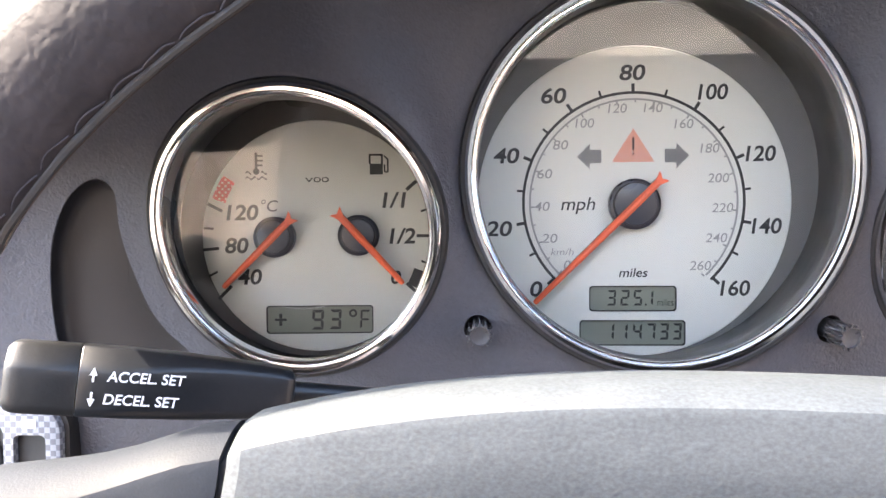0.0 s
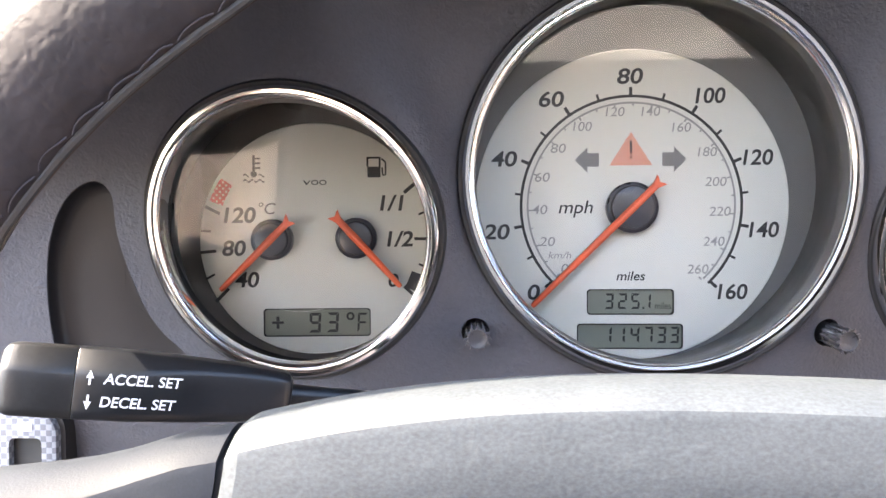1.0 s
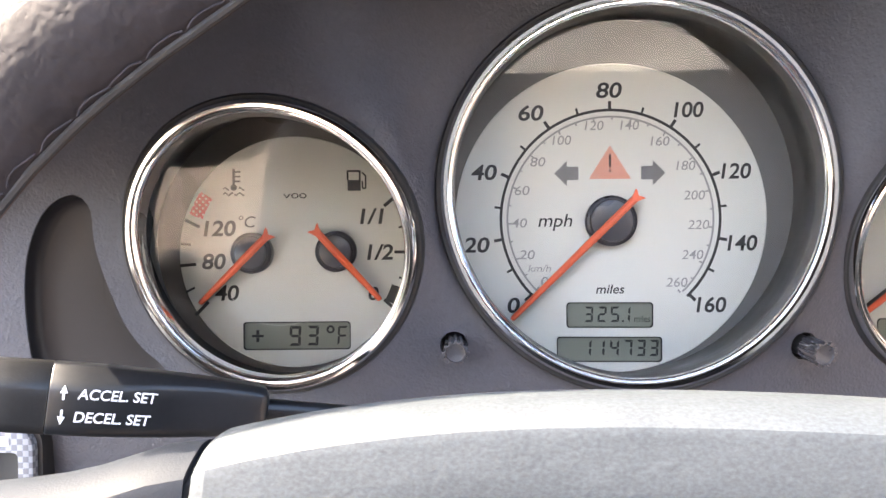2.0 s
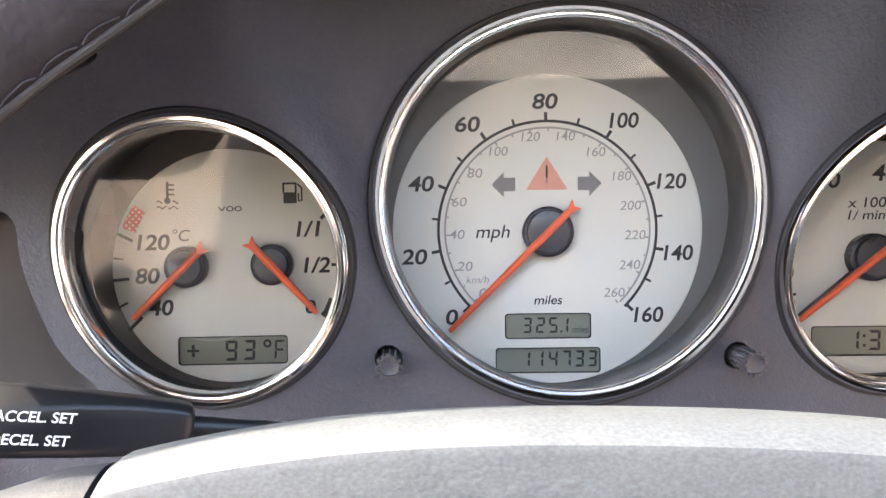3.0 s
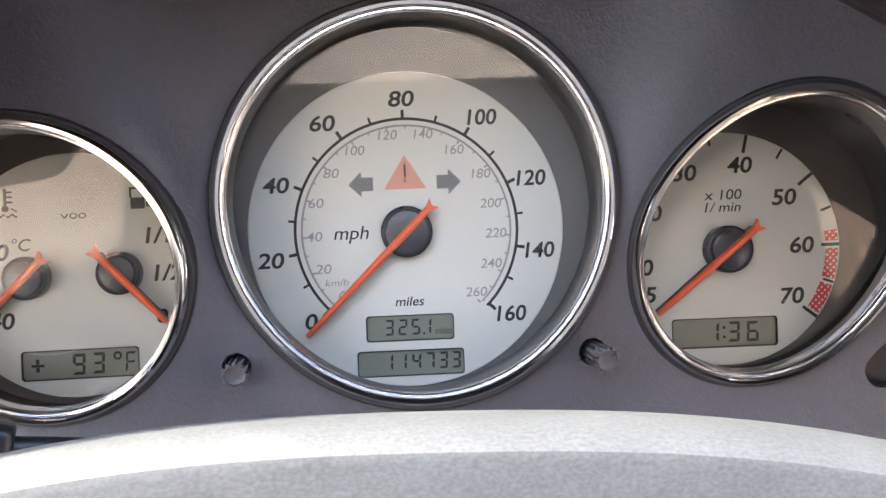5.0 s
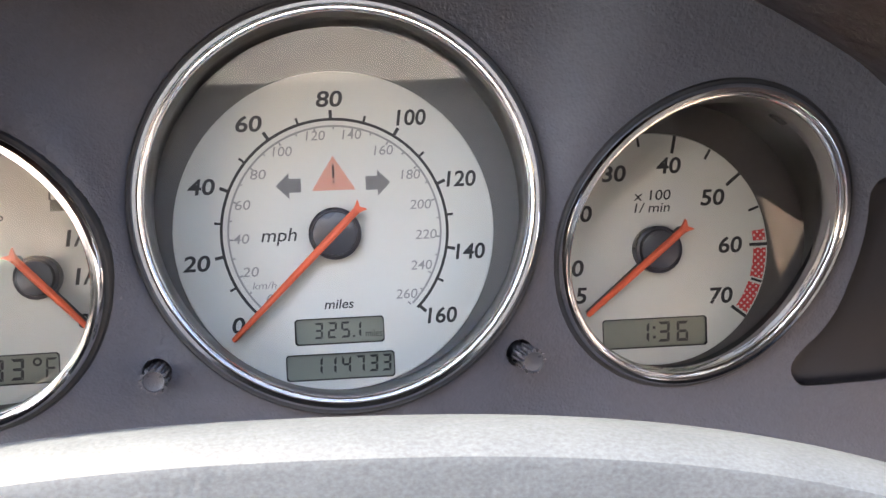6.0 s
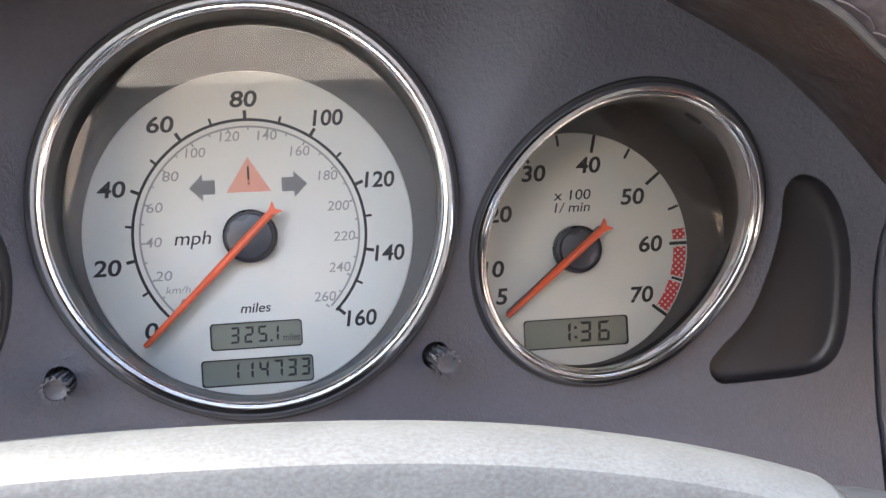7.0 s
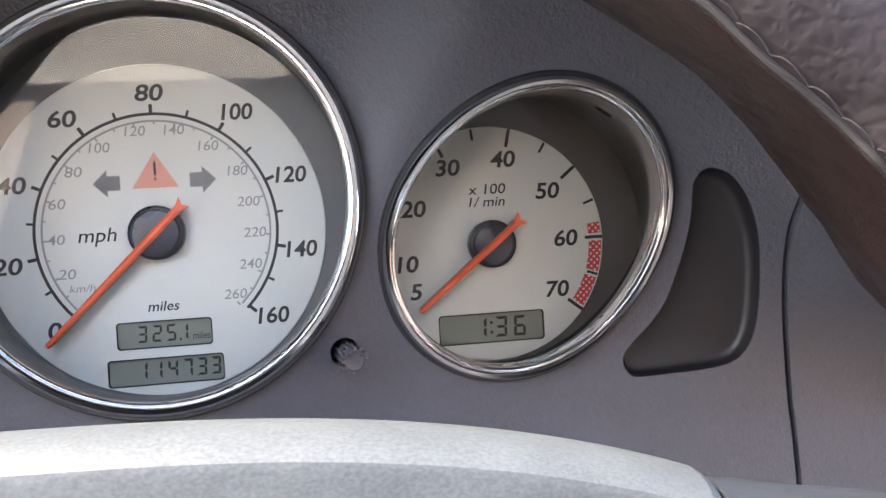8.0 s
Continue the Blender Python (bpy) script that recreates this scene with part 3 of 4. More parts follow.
def needle(g, x, z, angle, length, tail, hub_r, hub_h=7.0):
    """A hub cap and an orange pointer; angle in degrees clockwise from straight up, lengths in millimetres."""
    at = pose(x * MM, 0, z * MM)
    nd = part("needle", lathe([(hub_r * MM, -0.2 * MM), (hub_r * MM, -(hub_h - 2.2) * MM), ((hub_r - 0.9) * MM, -(hub_h - 1.6) * MM), ((hub_r - 1.1) * MM, -(hub_h - 1.6) * MM), ((hub_r - 1.3) * MM, -(hub_h - 1.0) * MM), ((hub_r - 1.6) * MM, -(hub_h - 0.6) * MM), (0, -(hub_h - 0.6) * MM)], 48), HUB, g, "round black needle hub with its orange pointer", m=at)
    part("cap", lathe([((hub_r - 1.65) * MM, -(hub_h - 0.7) * MM), ((hub_r - 1.7) * MM, -(hub_h - 0.15) * MM), ((hub_r - 2.1) * MM, -hub_h * MM), (0, -hub_h * MM)], 48), HUB_SHEEN, nd, "smooth top of the hub, its blue-grey a painted sky sheen")
    y = -(hub_h + 0.25)
    w = 1.35
    rows = []
    # half width and ridge height along the pointer
    for s, hw, top in ((length, 0.6, 0.5), (length - 0.6, 0.9, 0.9), (length * 0.5, 1.15, 1.2), (0, w, 1.4), (-tail + 2.6, 1.25, 1.3), (-tail + 1.2, 1.7, 1.1)):
        rows.append([(-hw * MM, (y + 0.9) * MM, s * MM), (-hw * MM, y * MM, s * MM), (-hw * 0.35 * MM, (y - top * 0.5) * MM, s * MM), (hw * 0.35 * MM, (y - top * 0.5) * MM, s * MM), (hw * MM, y * MM, s * MM), (hw * MM, (y + 0.9) * MM, s * MM)])
    bm = sheet(rows, closed=True)
    bm.faces.ensure_lookup_table()
    # the flared, notched tail
    tailpts = [(-1.0, -tail + 2.6), (-2.4, -tail - 0.4), (-1.6, -tail - 0.2), (0, -tail + 0.7), (1.6, -tail - 0.2), (2.4, -tail - 0.4), (1.0, -tail + 2.6)]
    bm2 = prism([(px * MM, pz * MM) for px, pz in tailpts], (y - 0.62) * MM, (y + 0.9) * MM)
    me2 = bpy.data.meshes.new("tail")
    bm2.to_mesh(me2)
    bm2.free()
    bm.from_mesh(me2)
    bpy.data.meshes.remove(me2)
    bm.transform(Matrix.Rotation(radians(angle), 4, "Y"))
    part("pointer", bm, NEEDLE, nd, "slim orange pointer with a flared tail", smooth=False)
    # dark underside that carries the pointer
    bm = bar(0, -(tail - 2) * MM, 0, (length - 1) * MM, 2.3 * MM, (y + 0.95) * MM, -2.2 * MM, 1.3 * MM)
    bm.transform(Matrix.Rotation(radians(angle), 4, "Y"))
    part("carrier", bm, HUB, nd, "black underside of the pointer", smooth=False)
    return nd


INKY0, INKY1 = -0.00006, 0.0002


def tick(g, cx, cz, a, r0, r1, w, mat=INK):
    s, c = math.sin(radians(a)), math.cos(radians(a))
    return part("tick", bar((cx + r0 * s) * MM, (cz + r0 * c) * MM, (cx + r1 * s) * MM, (cz + r1 * c) * MM, w * MM, INKY0, INKY1), mat, g, smooth=False)


# speedometer
speedo = gauge("speedometer", Matrix.Identity(4), "mid", "large white speedometer in a chrome ring, needle at zero", "speedometer", PLATE, TUBE)
W1, W2 = (-15.6, -40.2, 15.4, -31.0), (-19.1, -52.6, 18.6, -43.4)
dial_face(speedo, 55.6, 0, -0.8, [W1, W2])
CZ = -1.0
part("scale_arc", arc_band(38.6 * MM, 39.6 * MM, -135.5, 135.5, INKY0, INKY1, 96, 0, CZ * MM), INK, speedo, "black scale line")
part("inner_scale_arc", arc_band(36.4 * MM, 37.1 * MM, -135, 135.5, INKY0, INKY1, 96, 0, CZ * MM), GREY_INK, speedo, "thin grey inner scale line")
for mph in range(0, 161, 10):
    a = -134 + mph * 1.675
    tick(speedo, 0, CZ, a, 38.9, 42.3 if mph % 20 == 0 else 41.6, 1.15 if mph % 20 == 0 else 0.85)
for text, x, z in (("0", -34.6, -32.0), ("20", -47.9, -10.1), ("40", -45.1, 16.2), ("60", -28.1, 37.4), ("80", -0.2, 45.2), ("100", 28.0, 37.9), ("120", 44.7, 15.9), ("140", 46.9, -9.8), ("160", 36.0, -31.9)):
    write(speedo, "number", text, x, z, 5.25 * MM, INK, bold=0.02, shear=0.14, wide=1.02 if len(text) > 2 else 1.2)
for kmh in range(0, 261, 10):
    a = -134 + kmh / 1.609 * 1.675
    tick(speedo, 0, CZ, a, 35.2 if kmh % 20 == 0 else 35.6, 36.6, 0.6, GREY_INK)
for text, x, z in (("0", -23.4, -23.4), ("20", -29.7, -13.7), ("40", -32.4, -2.2), ("60", -31.4, 9.5), ("80", -25.7, 19.8), ("100", -17.1, 27.5), ("120", -5.5, 32.6), ("140", 7.1, 32.6), ("160", 17.9, 26.8), ("180", 27.0, 18.0), ("200", 30.0, 7.4), ("220", 31.5, -3.2), ("240", 29.4, -13.9), ("260", 23.8, -23.8)):
    write(speedo, "inner_number", text, x, z, 3.25 * MM, GREY_INK, bold=0.004, shear=0.14, wide=1.08 if len(text) > 2 else 1.2)
write(speedo, "unit_text", "km/h", -25.2, -18.6, 2.5 * MM, GREY_INK, shear=0.2, wide=1.15)
write(speedo, "unit_text", "mph", -19.5, -1.3, 4.6 * MM, INK, bold=0.004, shear=0.2, wide=1.07)
write(speedo, "unit_text", "miles", 0.1, -26.2, 3.2 * MM, INK, bold=0.012, shear=0.2, wide=1.07)
tri = part("warning_triangle", prism([(-7.5 * MM, 13.4 * MM), (7.6 * MM, 13.4 * MM), (0.1 * MM, 25.4 * MM)], INKY0, INKY1), TRIANGLE, speedo, "orange dotted warning triangle", smooth=False)
part("mark", bar(0.1 * MM, 17.6 * MM, 0.1 * MM, 22.2 * MM, 0.75 * MM, -0.00012, INKY0), INK, tri, smooth=False)
part("mark", bar(0.1 * MM, 15.9 * MM, 0.1 * MM, 16.7 * MM, 0.75 * MM, -0.00012, INKY0), INK, tri, smooth=False)
for sign in (-1, 1):
    pts = [(11.2, 13.1), (15.3, 13.1), (15.3, 11.0), (19.8, 15.5), (15.3, 20.0), (15.3, 17.9), (11.2, 17.9)]
    pts = [(sign * x * MM, z * MM) for x, z in (pts if sign > 0 else pts[::-1])]
    part("turn_arrow", prism(pts, INKY0, INKY1), ARROW, speedo, "dark dotted turn arrow", smooth=False)
d1 = display(speedo, *W1)
for ch, x in (("3", -7.5), ("2", -2.7), ("5", 1.9), ("1", 5.8)):
    digit(d1, ch, x, -35.4, 5.6, 3.1, 0.75)
part("point", prism([(4.4 * MM, -38.2 * MM), (5.1 * MM, -38.2 * MM), (5.1 * MM, -37.5 * MM), (4.4 * MM, -37.5 * MM)], 0.00078, 0.00084), SEGMENT, d1, smooth=False)
write(d1, "unit_text", "miles", 11.7, -37.0, 2.5 * MM, SEGMENT, shear=0.0, wide=0.8, y=0.00084)
d2 = display(speedo, *W2)
for ch, x in (("1", -8.2), ("1", -3.4), ("4", 1.7), ("7", 6.5), ("3", 11.2), ("3", 15.8)):
    digit(d2, ch, x, -47.6, 5.9, 3.2, 0.82)
needle(speedo, 0, CZ - 0.7, 225.6, 49.8, 13.2, 9.0)

# water temperature and fuel gauge
LX, LZ = -113.2, -12.2
LM = pose(LX * MM, -4.6 * MM, LZ * MM, 0, 0, 4.2)
tempfuel = gauge("temperature_and_fuel_gauge", LM, "left", "white twin gauge for water temperature and fuel in a chrome ring", "gauge", LIFTED_TUBE, LIFTED_TUBE)
WL = (-19.1, -35.4, 19.6, -25.2)
dial_face(tempfuel, 41.7, 0, 0, [WL])
for text, x, z in (("120", -27.2, 8.7), ("80", -29.4, -3.2), ("40", -24.8, -14.6), ("1/1", 27.6, 12.8), ("1/2", 30.4, -0.2)):
    write(tempfuel, "number", text, x, z, 5.3 * MM, INK, bold=0.022, shear=0.14, wide=1.1)
write(tempfuel, "number", "0", 28.0, -15.2, 4.6 * MM, INK, bold=0.02, shear=0.14, wide=1.15)
write(tempfuel, "unit_text", "\u00b0C", -17.3, 11.0, 4.0 * MM, INK, shear=0.16, wide=1.05)
for x0, z0, x1, z1, w in ((-39.6, 11.9, -34.4, 9.2, 1.1), (-41.2, 3.2, -37.6, 2.9, 0.8), (-41.6, -4.7, -35.8, -4.2, 1.1), (-39.6, -14.3, -36.4, -12.6, 0.8), (-36.2, -22.6, -31.5, -17.8, 1.2),
                          (32.0, 16.4, 36.4, 20.2, 1.3), (37.2, 8.6, 40.4, 9.8, 0.8), (35.6, -0.2, 41.4, -0.3, 1.1), (37.2, -9.4, 40.4, -10.6, 0.8), (31.8, -17.4, 36.8, -22.0, 1.2)):
    part("tick", bar(x0 * MM, z0 * MM, x1 * MM, z1 * MM, w * MM, INKY0, INKY1), INK, tempfuel, smooth=False)
part("hot_zone", arc_band(35.4 * MM, 40.4 * MM, -70, -57, INKY0, INKY1, 12), RED_ZONE, tempfuel, "red dotted hot zone")
part("reserve_mark", arc_band(36.6 * MM, 41.4 * MM, 109, 118.5, INKY0, INKY1, 8), INK, tempfuel, "solid black reserve mark")
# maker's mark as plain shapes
for x0 in (-4.3, -1.4, 1.5):
    bm = arc_band(0.75 * MM, 1.15 * MM, 0, 360, INKY0, INKY1, 20) if x0 > -4 else prism([(-1.2 * MM, 0.9 * MM), (-0.7 * MM, 0.9 * MM), (0, -0.5 * MM), (0.7 * MM, 0.9 * MM), (1.2 * MM, 0.9 * MM), (0.25 * MM, -0.95 * MM), (-0.25 * MM, -0.95 * MM)], INKY0, INKY1)
    bm.transform(Matrix.Translation(((x0 + 1.3) * MM, 0, 20.3 * MM)) @ Matrix.Diagonal((1.15, 1, 0.85, 1)))
    part("maker_mark", bm, INK, tempfuel, smooth=False)
# thermometer sign
th = part("thermometer_sign", bar(-22.0 * MM, 23.2 * MM, -22.0 * MM, 30.2 * MM, 0.9 * MM, INKY0, INKY1), INK, tempfuel, "thermometer in waves sign", smooth=False)
part("bulb", lathe([(0, INKY0), (1.15 * MM, INKY0), (1.15 * MM, INKY1)], 20, pose(-22.0 * MM, 0, 23.4 * MM)), INK, th, smooth=False)
for k in range(3):
    part("mark", bar(-21.6 * MM, (25.6 + 1.7 * k) * MM, -19.6 * MM, (25.6 + 1.7 * k) * MM, 0.6 * MM, INKY0, INKY1), INK, th, smooth=False)
for zz in (22.9, 21.0):
    pts = [(-25.8 + 0.4 * i, zz + 0.45 * math.sin(i * 0.95)) for i in range(20)]
    pts = [p for p in pts if zz < 22 or abs(p[0] + 22) > 1.5]
    for half in ([p for p in pts if p[0] < -22], [p for p in pts if p[0] >= -22]):
        loop = [(x * MM, (z + 0.28) * MM) for x, z in half] + [(x * MM, (z - 0.28) * MM) for x, z in half[::-1]]
        part("wave", prism(loop, INKY0, INKY1), INK, th, smooth=False)
# fuel pump sign
pump = part("fuel_pump_sign", prism([(x * MM, z * MM) for x, z in ((18.9, 22.0), (23.6, 22.0), (23.6, 25.9), (18.9, 25.9))], INKY0, INKY1), INK, tempfuel, "black fuel pump sign", smooth=False)
for a, b, w in (((18.9, 25.9), (18.9, 29.3), 0.7), ((23.3, 25.9), (23.3, 29.3), 0.7), ((18.6, 29.1), (23.6, 29.1), 0.7), ((24.0, 28.8), (25.4, 27.4), 0.6), ((25.4, 27.6), (25.4, 22.9), 0.6), ((25.4, 23.0), (24.3, 22.8), 0.6), ((24.3, 22.8), (24.2, 25.6), 0.6)):
    part("mark", bar(a[0] * MM, a[1] * MM, b[0] * MM, b[1] * MM, w * MM, INKY0, INKY1), INK, pump, smooth=False)
dl = display(tempfuel, *WL)
part("sign", bar(-16.2 * MM, -30.4 * MM, -12.0 * MM, -30.4 * MM, 0.9 * MM, 0.00078, 0.00084), SEGMENT, dl, smooth=False)
for zz in (-29.05, -31.75):
    part("sign", bar(-14.1 * MM, (zz - 0.85) * MM, -14.1 * MM, (zz + 0.85) * MM, 1.1 * MM, 0.00078, 0.00084), SEGMENT, dl, smooth=False)
digit(dl, "9", -0.6, -30.5, 7.2, 4.2, 1.0)
digit(dl, "3", 5.8, -30.4, 7.2, 4.2, 1.0)
part("degree_sign", arc_band(0.75 * MM, 1.5 * MM, 0, 360, 0.00078, 0.00084, 20, 12.2 * MM, -28.2 * MM), SEGMENT, dl, smooth=False)
digit(dl, "F", 16.6, -30.5, 7.0, 3.6, 0.75)
needle(tempfuel, -15.1, -0.2, 225, 25.0, 10.0, 7.3)
needle(tempfuel, 14.9, 0.2, 137.3, 23.5, 11.2, 7.3)

# rev counter
TX, TZ = 112.4, -12.2
TM = pose(TX * MM, -3.7 * MM, TZ * MM, 0, 0, -1.0)
tacho = gauge("rev_counter", TM, "right", "white rev counter with red zone and clock in chrome ring", "rev counter", LIFTED_TUBE, LIFTED_TUBE)
WT = (-20.0, -34.9, 17.8, -24.3)
dial_face(tacho, 41.2, 0, 0, [WT])
for rpm in range(0, 71, 5):
    a = 12.5 + (rpm - 40) * 3.86
    if rpm < 5:
        continue
    if rpm % 10 == 0:
        tick(tacho, 0, 0, a, 34.6, 41.0, 1.15)
    else:
        tick(tacho, 0, 0, a, 36.8, 40.8, 0.9)
for text, x, z in (("5", -27.2, -15.2), ("10", -29.6, -5.5), ("20", -26.6, 13.6), ("30", -13.7, 27.4), ("40", 6.2, 29.6), ("50", 21.7, 17.7), ("60", 27.6, 0.5), ("70", 23.5, -17.4)):
    write(tacho, "number", text, x, z, 5.4 * MM, INK, bold=0.022, shear=0.14, wide=1.12)
write(tacho, "unit_text", "x 100", -0.2, 19.3, 3.5 * MM, INK, bold=0.006, shear=0.14, wide=1.15)
write(tacho, "unit_text", "1/ min", -0.4, 14.9, 3.3 * MM, INK, bold=0.006, shear=0.2, wide=1.15)
for a0, a1 in ((82, 87.6), (91.6, 107.6), (110.8, 126.6)):
    part("red_zone", arc_band(36.0 * MM, 40.6 * MM, a0, a1, INKY0, INKY1, 12), RED_ZONE, tacho, "red dotted limit zone")
dt = display(tacho, *WT)
digit(dt, "1", -5.0, -29.4, 7.2, 4.2, 1.0)
for zz in (-27.9, -31.3):
    part("colon", bar(-1.6 * MM, zz * MM, -0.6 * MM, zz * MM, 1.0 * MM, 0.00078, 0.00084), SEGMENT, dt, smooth=False)
digit(dt, "3", 2.4, -29.5, 7.2, 4.3, 1.0)
digit(dt, "6", 9.2, -29.6, 7.2, 4.3, 1.0)
needle(tacho, 0, 0, 231, 34.5, 13.0, 8.3)


# ---- reset knobs ----
def knob_mesh():
    """A small fluted push knob, its axis along y, its tip at y = 0."""
    n, teeth = 72, 12
    rows = []
    for y, r, depth in ((9.4, 2.7, 0.2), (9.2, 3.1, 0.5), (9.0, 3.2, 0.7), (0.9, 3.25, 0.75), (0.5, 3.4, 0.95), (-0.2, 3.35, 0.9), (-0.3, 3.2, 0.1), (0.35, 2.95, 0.0), (0.9, 1.5, 0.0)):
        line = []
        for i in range(n):
            a = 2 * math.pi * i / n
            rr = r + depth * (0.5 + 0.5 * math.tanh(3 * math.cos(teeth * a)))
            line.append((rr * math.cos(a) * MM, y * MM, rr * math.sin(a) * MM))
        rows.append(line)
    b = sheet(rows, closed=True)
    vs = [v for v in b.verts if abs(v.co.y - 0.9 * MM) < 1e-7]
    vs.sort(key=lambda v: math.atan2(v.co.z, v.co.x))
    b.faces.new(vs)
    bmesh.ops.recalc_face_normals(b, faces=b.faces)
    return b


knob = thing("reset_knob", DASH @ pose(-54.4 * MM, -37.5 * MM, -43.9 * MM, 6, 0, 3), "small dark fluted reset knob on the panel", "knob", "reset knobs")
part("cap", knob_mesh(), KNOB, knob)
part("shaft", lathe([(0, 9 * MM), (3.3 * MM, 9 * MM), (3.3 * MM, 22 * MM), (0, 22 * MM)], 40), GROOVE, knob, "black shaft")
part("socket", lathe([(4.9 * MM, 14 * MM), (4.9 * MM, 21 * MM), (3.4 * MM, 21 * MM), (3.4 * MM, 20 * MM), (4.5 * MM, 20 * MM), (4.5 * MM, 14 * MM)], 40, None, True), GROOVE, knob, "black hole round the knob")
copy_thing(knob, DASH @ pose(60.9 * MM, -37.5 * MM, -44.4 * MM, 7, 0, 12.5))

# ---- cruise control stalk ----
S0, S1 = Vector((-178.5, -91.5, -46.4)), Vector((-109, -63.5, -56.6))
ax = (S1 - S0).normalized()
az = (Vector((0, 0, 1)) - ax * ax.z).normalized()
ay = az.cross(ax)
STALK_M = Matrix((ax, ay, az)).transposed().to_4x4()
STALK_M.translation = S0 * MM
stalk = thing("cruise_control_stalk", DASH @ STALK_M, "satin black cruise control stalk with white lettering behind the wheel", "stalk")


SHOULDER = [(-0.9, -0.75), (-0.7, -1), (0.6, -1), (1, -0.6), (1, 0.5), (0.5, 1), (-0.3, 1), (-1, 0.36)]
ROUND = [(-1, -0.7), (-0.75, -1), (0.6, -1), (1, -0.6), (1, 0.6), (0.6, 1), (-0.6, 1), (-1, 0.72)]


def stalk_ring(x, rv, rh, power=None):
    """The stalk's section: a flat shoulder towards the driver that fades out along it; round where power is 2."""
    if power == 2:
        return [(x * MM, rh * math.cos(2 * math.pi * k / 32) * MM, rv * math.sin(2 * math.pi * k / 32) * MM) for k in range(32)]
    t = smooth01(30, 54, x)
    p = [Vector(a).lerp(Vector(b), t) for a, b in zip(SHOULDER, ROUND)]
    for cut in (0.1, 0.25):
        p = [q for a, b in zip(p, p[1:] + p[:1]) for q in (a.lerp(b, cut), a.lerp(b, 1 - cut))]
    return [(x * MM, q.x * rh * MM, q.y * rv * MM) for q in p]


def capped(rows):
    bm = sheet(rows, closed=True)
    bm.verts.ensure_lookup_table()
    k = len(rows[0])
    bm.faces.new(bm.verts[:k]), bm.faces.new(bm.verts[-k:])
    bmesh.ops.recalc_face_normals(bm, faces=bm.faces)
    return bm


SL = (S1 - S0).length
part("end_cap", capped([stalk_ring(x, v, h) for x, v, h in ((0.3, 6.0, 4.4), (0, 7.4, 5.2), (0.8, 8.6, 6.1), (2.2, 9.2, 6.6), (4, 9.35, 6.8), (17.6, 9.4, 7.0), (17.9, 9.2, 6.8))]), STALK_CAP, stalk, "worn black push button end cap")
grip_rows = [(18.1, 9.2, 6.8), (18.4, 9.45, 7.0), (30, 9.4, 7.0), (45, 8.9, 6.8), (60, 8.0, 6.4), (70, 7.3, 6.0), (SL - 2.5, 6.9, 5.8), (SL - 0.8, 6.4, 5.4), (SL, 5.2, 4.4), (SL, 3.2, 3.0)]
part("grip", capped([stalk_ring(x, v, h) for x, v, h in grip_rows]), STALK, stalk)
part("shaft", capped([stalk_ring(x, v, v, power=2) for x, v in ((SL - 1, 3.2), (SL + 12, 2.9), (SL + 40, 2.5), (SL + 62, 2.4))]), STALK, stalk, "thin black shaft")
for text, x, z in (("ACCEL. SET", 35.2, 2.4), ("DECEL. SET", 34.5, -3.7)):
    part("lettering", lettering(text, 2.7 * MM, 0.014, 0.12, 0.98, WHITE_INK), WHITE_INK, stalk, "white printed words", m=pose(x * MM, -7.05 * MM, z * MM))
for sign, z in ((1, 2.3), (-1, -3.8)):
    pts = [(-0.28, -1.7), (0.28, -1.7), (0.28, 0.1), (0.95, 0.1), (0.1, 2.0), (-0.1, 2.0), (-0.95, 0.1), (-0.28, 0.1)]
    bm = prism([(x * MM, sign * zz * MM) for x, zz in pts], -0.00012, 0.0004)
    part("arrow", bm, WHITE_INK, stalk, "white arrow", smooth=False, m=pose(21.8 * MM, -7.02 * MM, z * MM))

# ---- steering wheel ----
WX, WZ, WA, WB, WN = -2.0, -242.0, 225.0, 190.0, 2.45
wheel = thing("steering_wheel", DASH @ pose(WX * MM, -140 * MM, WZ * MM, 0, 1.5, 0), "worn grey leather steering wheel rim before the gauges", "steering wheel")


def rim_point(a):
    c, s = math.sin(a), math.cos(a)
    return Vector((math.copysign(abs(c) ** (2 / WN), c) * WA, 0, math.copysign(abs(s) ** (2 / WN), s) * WB))


def rim_frame(a):
    p = rim_point(a)
    d = (rim_point(a + 1e-3) - rim_point(a - 1e-3)).normalized()
    return p, Vector((-d.z, 0, d.x))


def rim_section(a, r, slant=0.0, n=120):
    """The rim's rounded section: a little flattened towards the driver, with a soft crease on the driver's side."""
    pts = []
    for i in range(n):
        t = 2 * math.pi * i / n
        u, v = math.cos(t), math.sin(t)     # u: outward, v: towards the driver
        p, out = rim_frame(a + slant * u)
        if out.dot(p) < 0:
            out = -out
        k = 1.0
        if 0.8 < t < 2.3:
            k = 1 + (math.cos(0.75) / math.cos(t - 1.55) - 1) * 0.8
        pts.append((p + out * (u * r * k) + Vector((0, -1, 0)) * (v * (r * 1.02) * k)) * MM)
    return pts


def seam_slant(a):
    """The joints cut the rim askew; the askew rows straighten out away from them."""
    return 0.03 * math.exp(-((a - AL) / 0.12) ** 2) - 0.018 * math.exp(-((a - AR) / 0.12) ** 2)


def rim_piece(a0, a1, n, radius):
    rows = []
    for i in range(n + 1):
        t = i / n
        end = min(t, 1 - t) * (a1 - a0)
        a = a0 + (a1 - a0) * t
        rows.append(rim_section(a, radius(a) - 1.2 * math.exp(-(end / 0.008) ** 2), seam_slant(a)))
    return capped(rows)


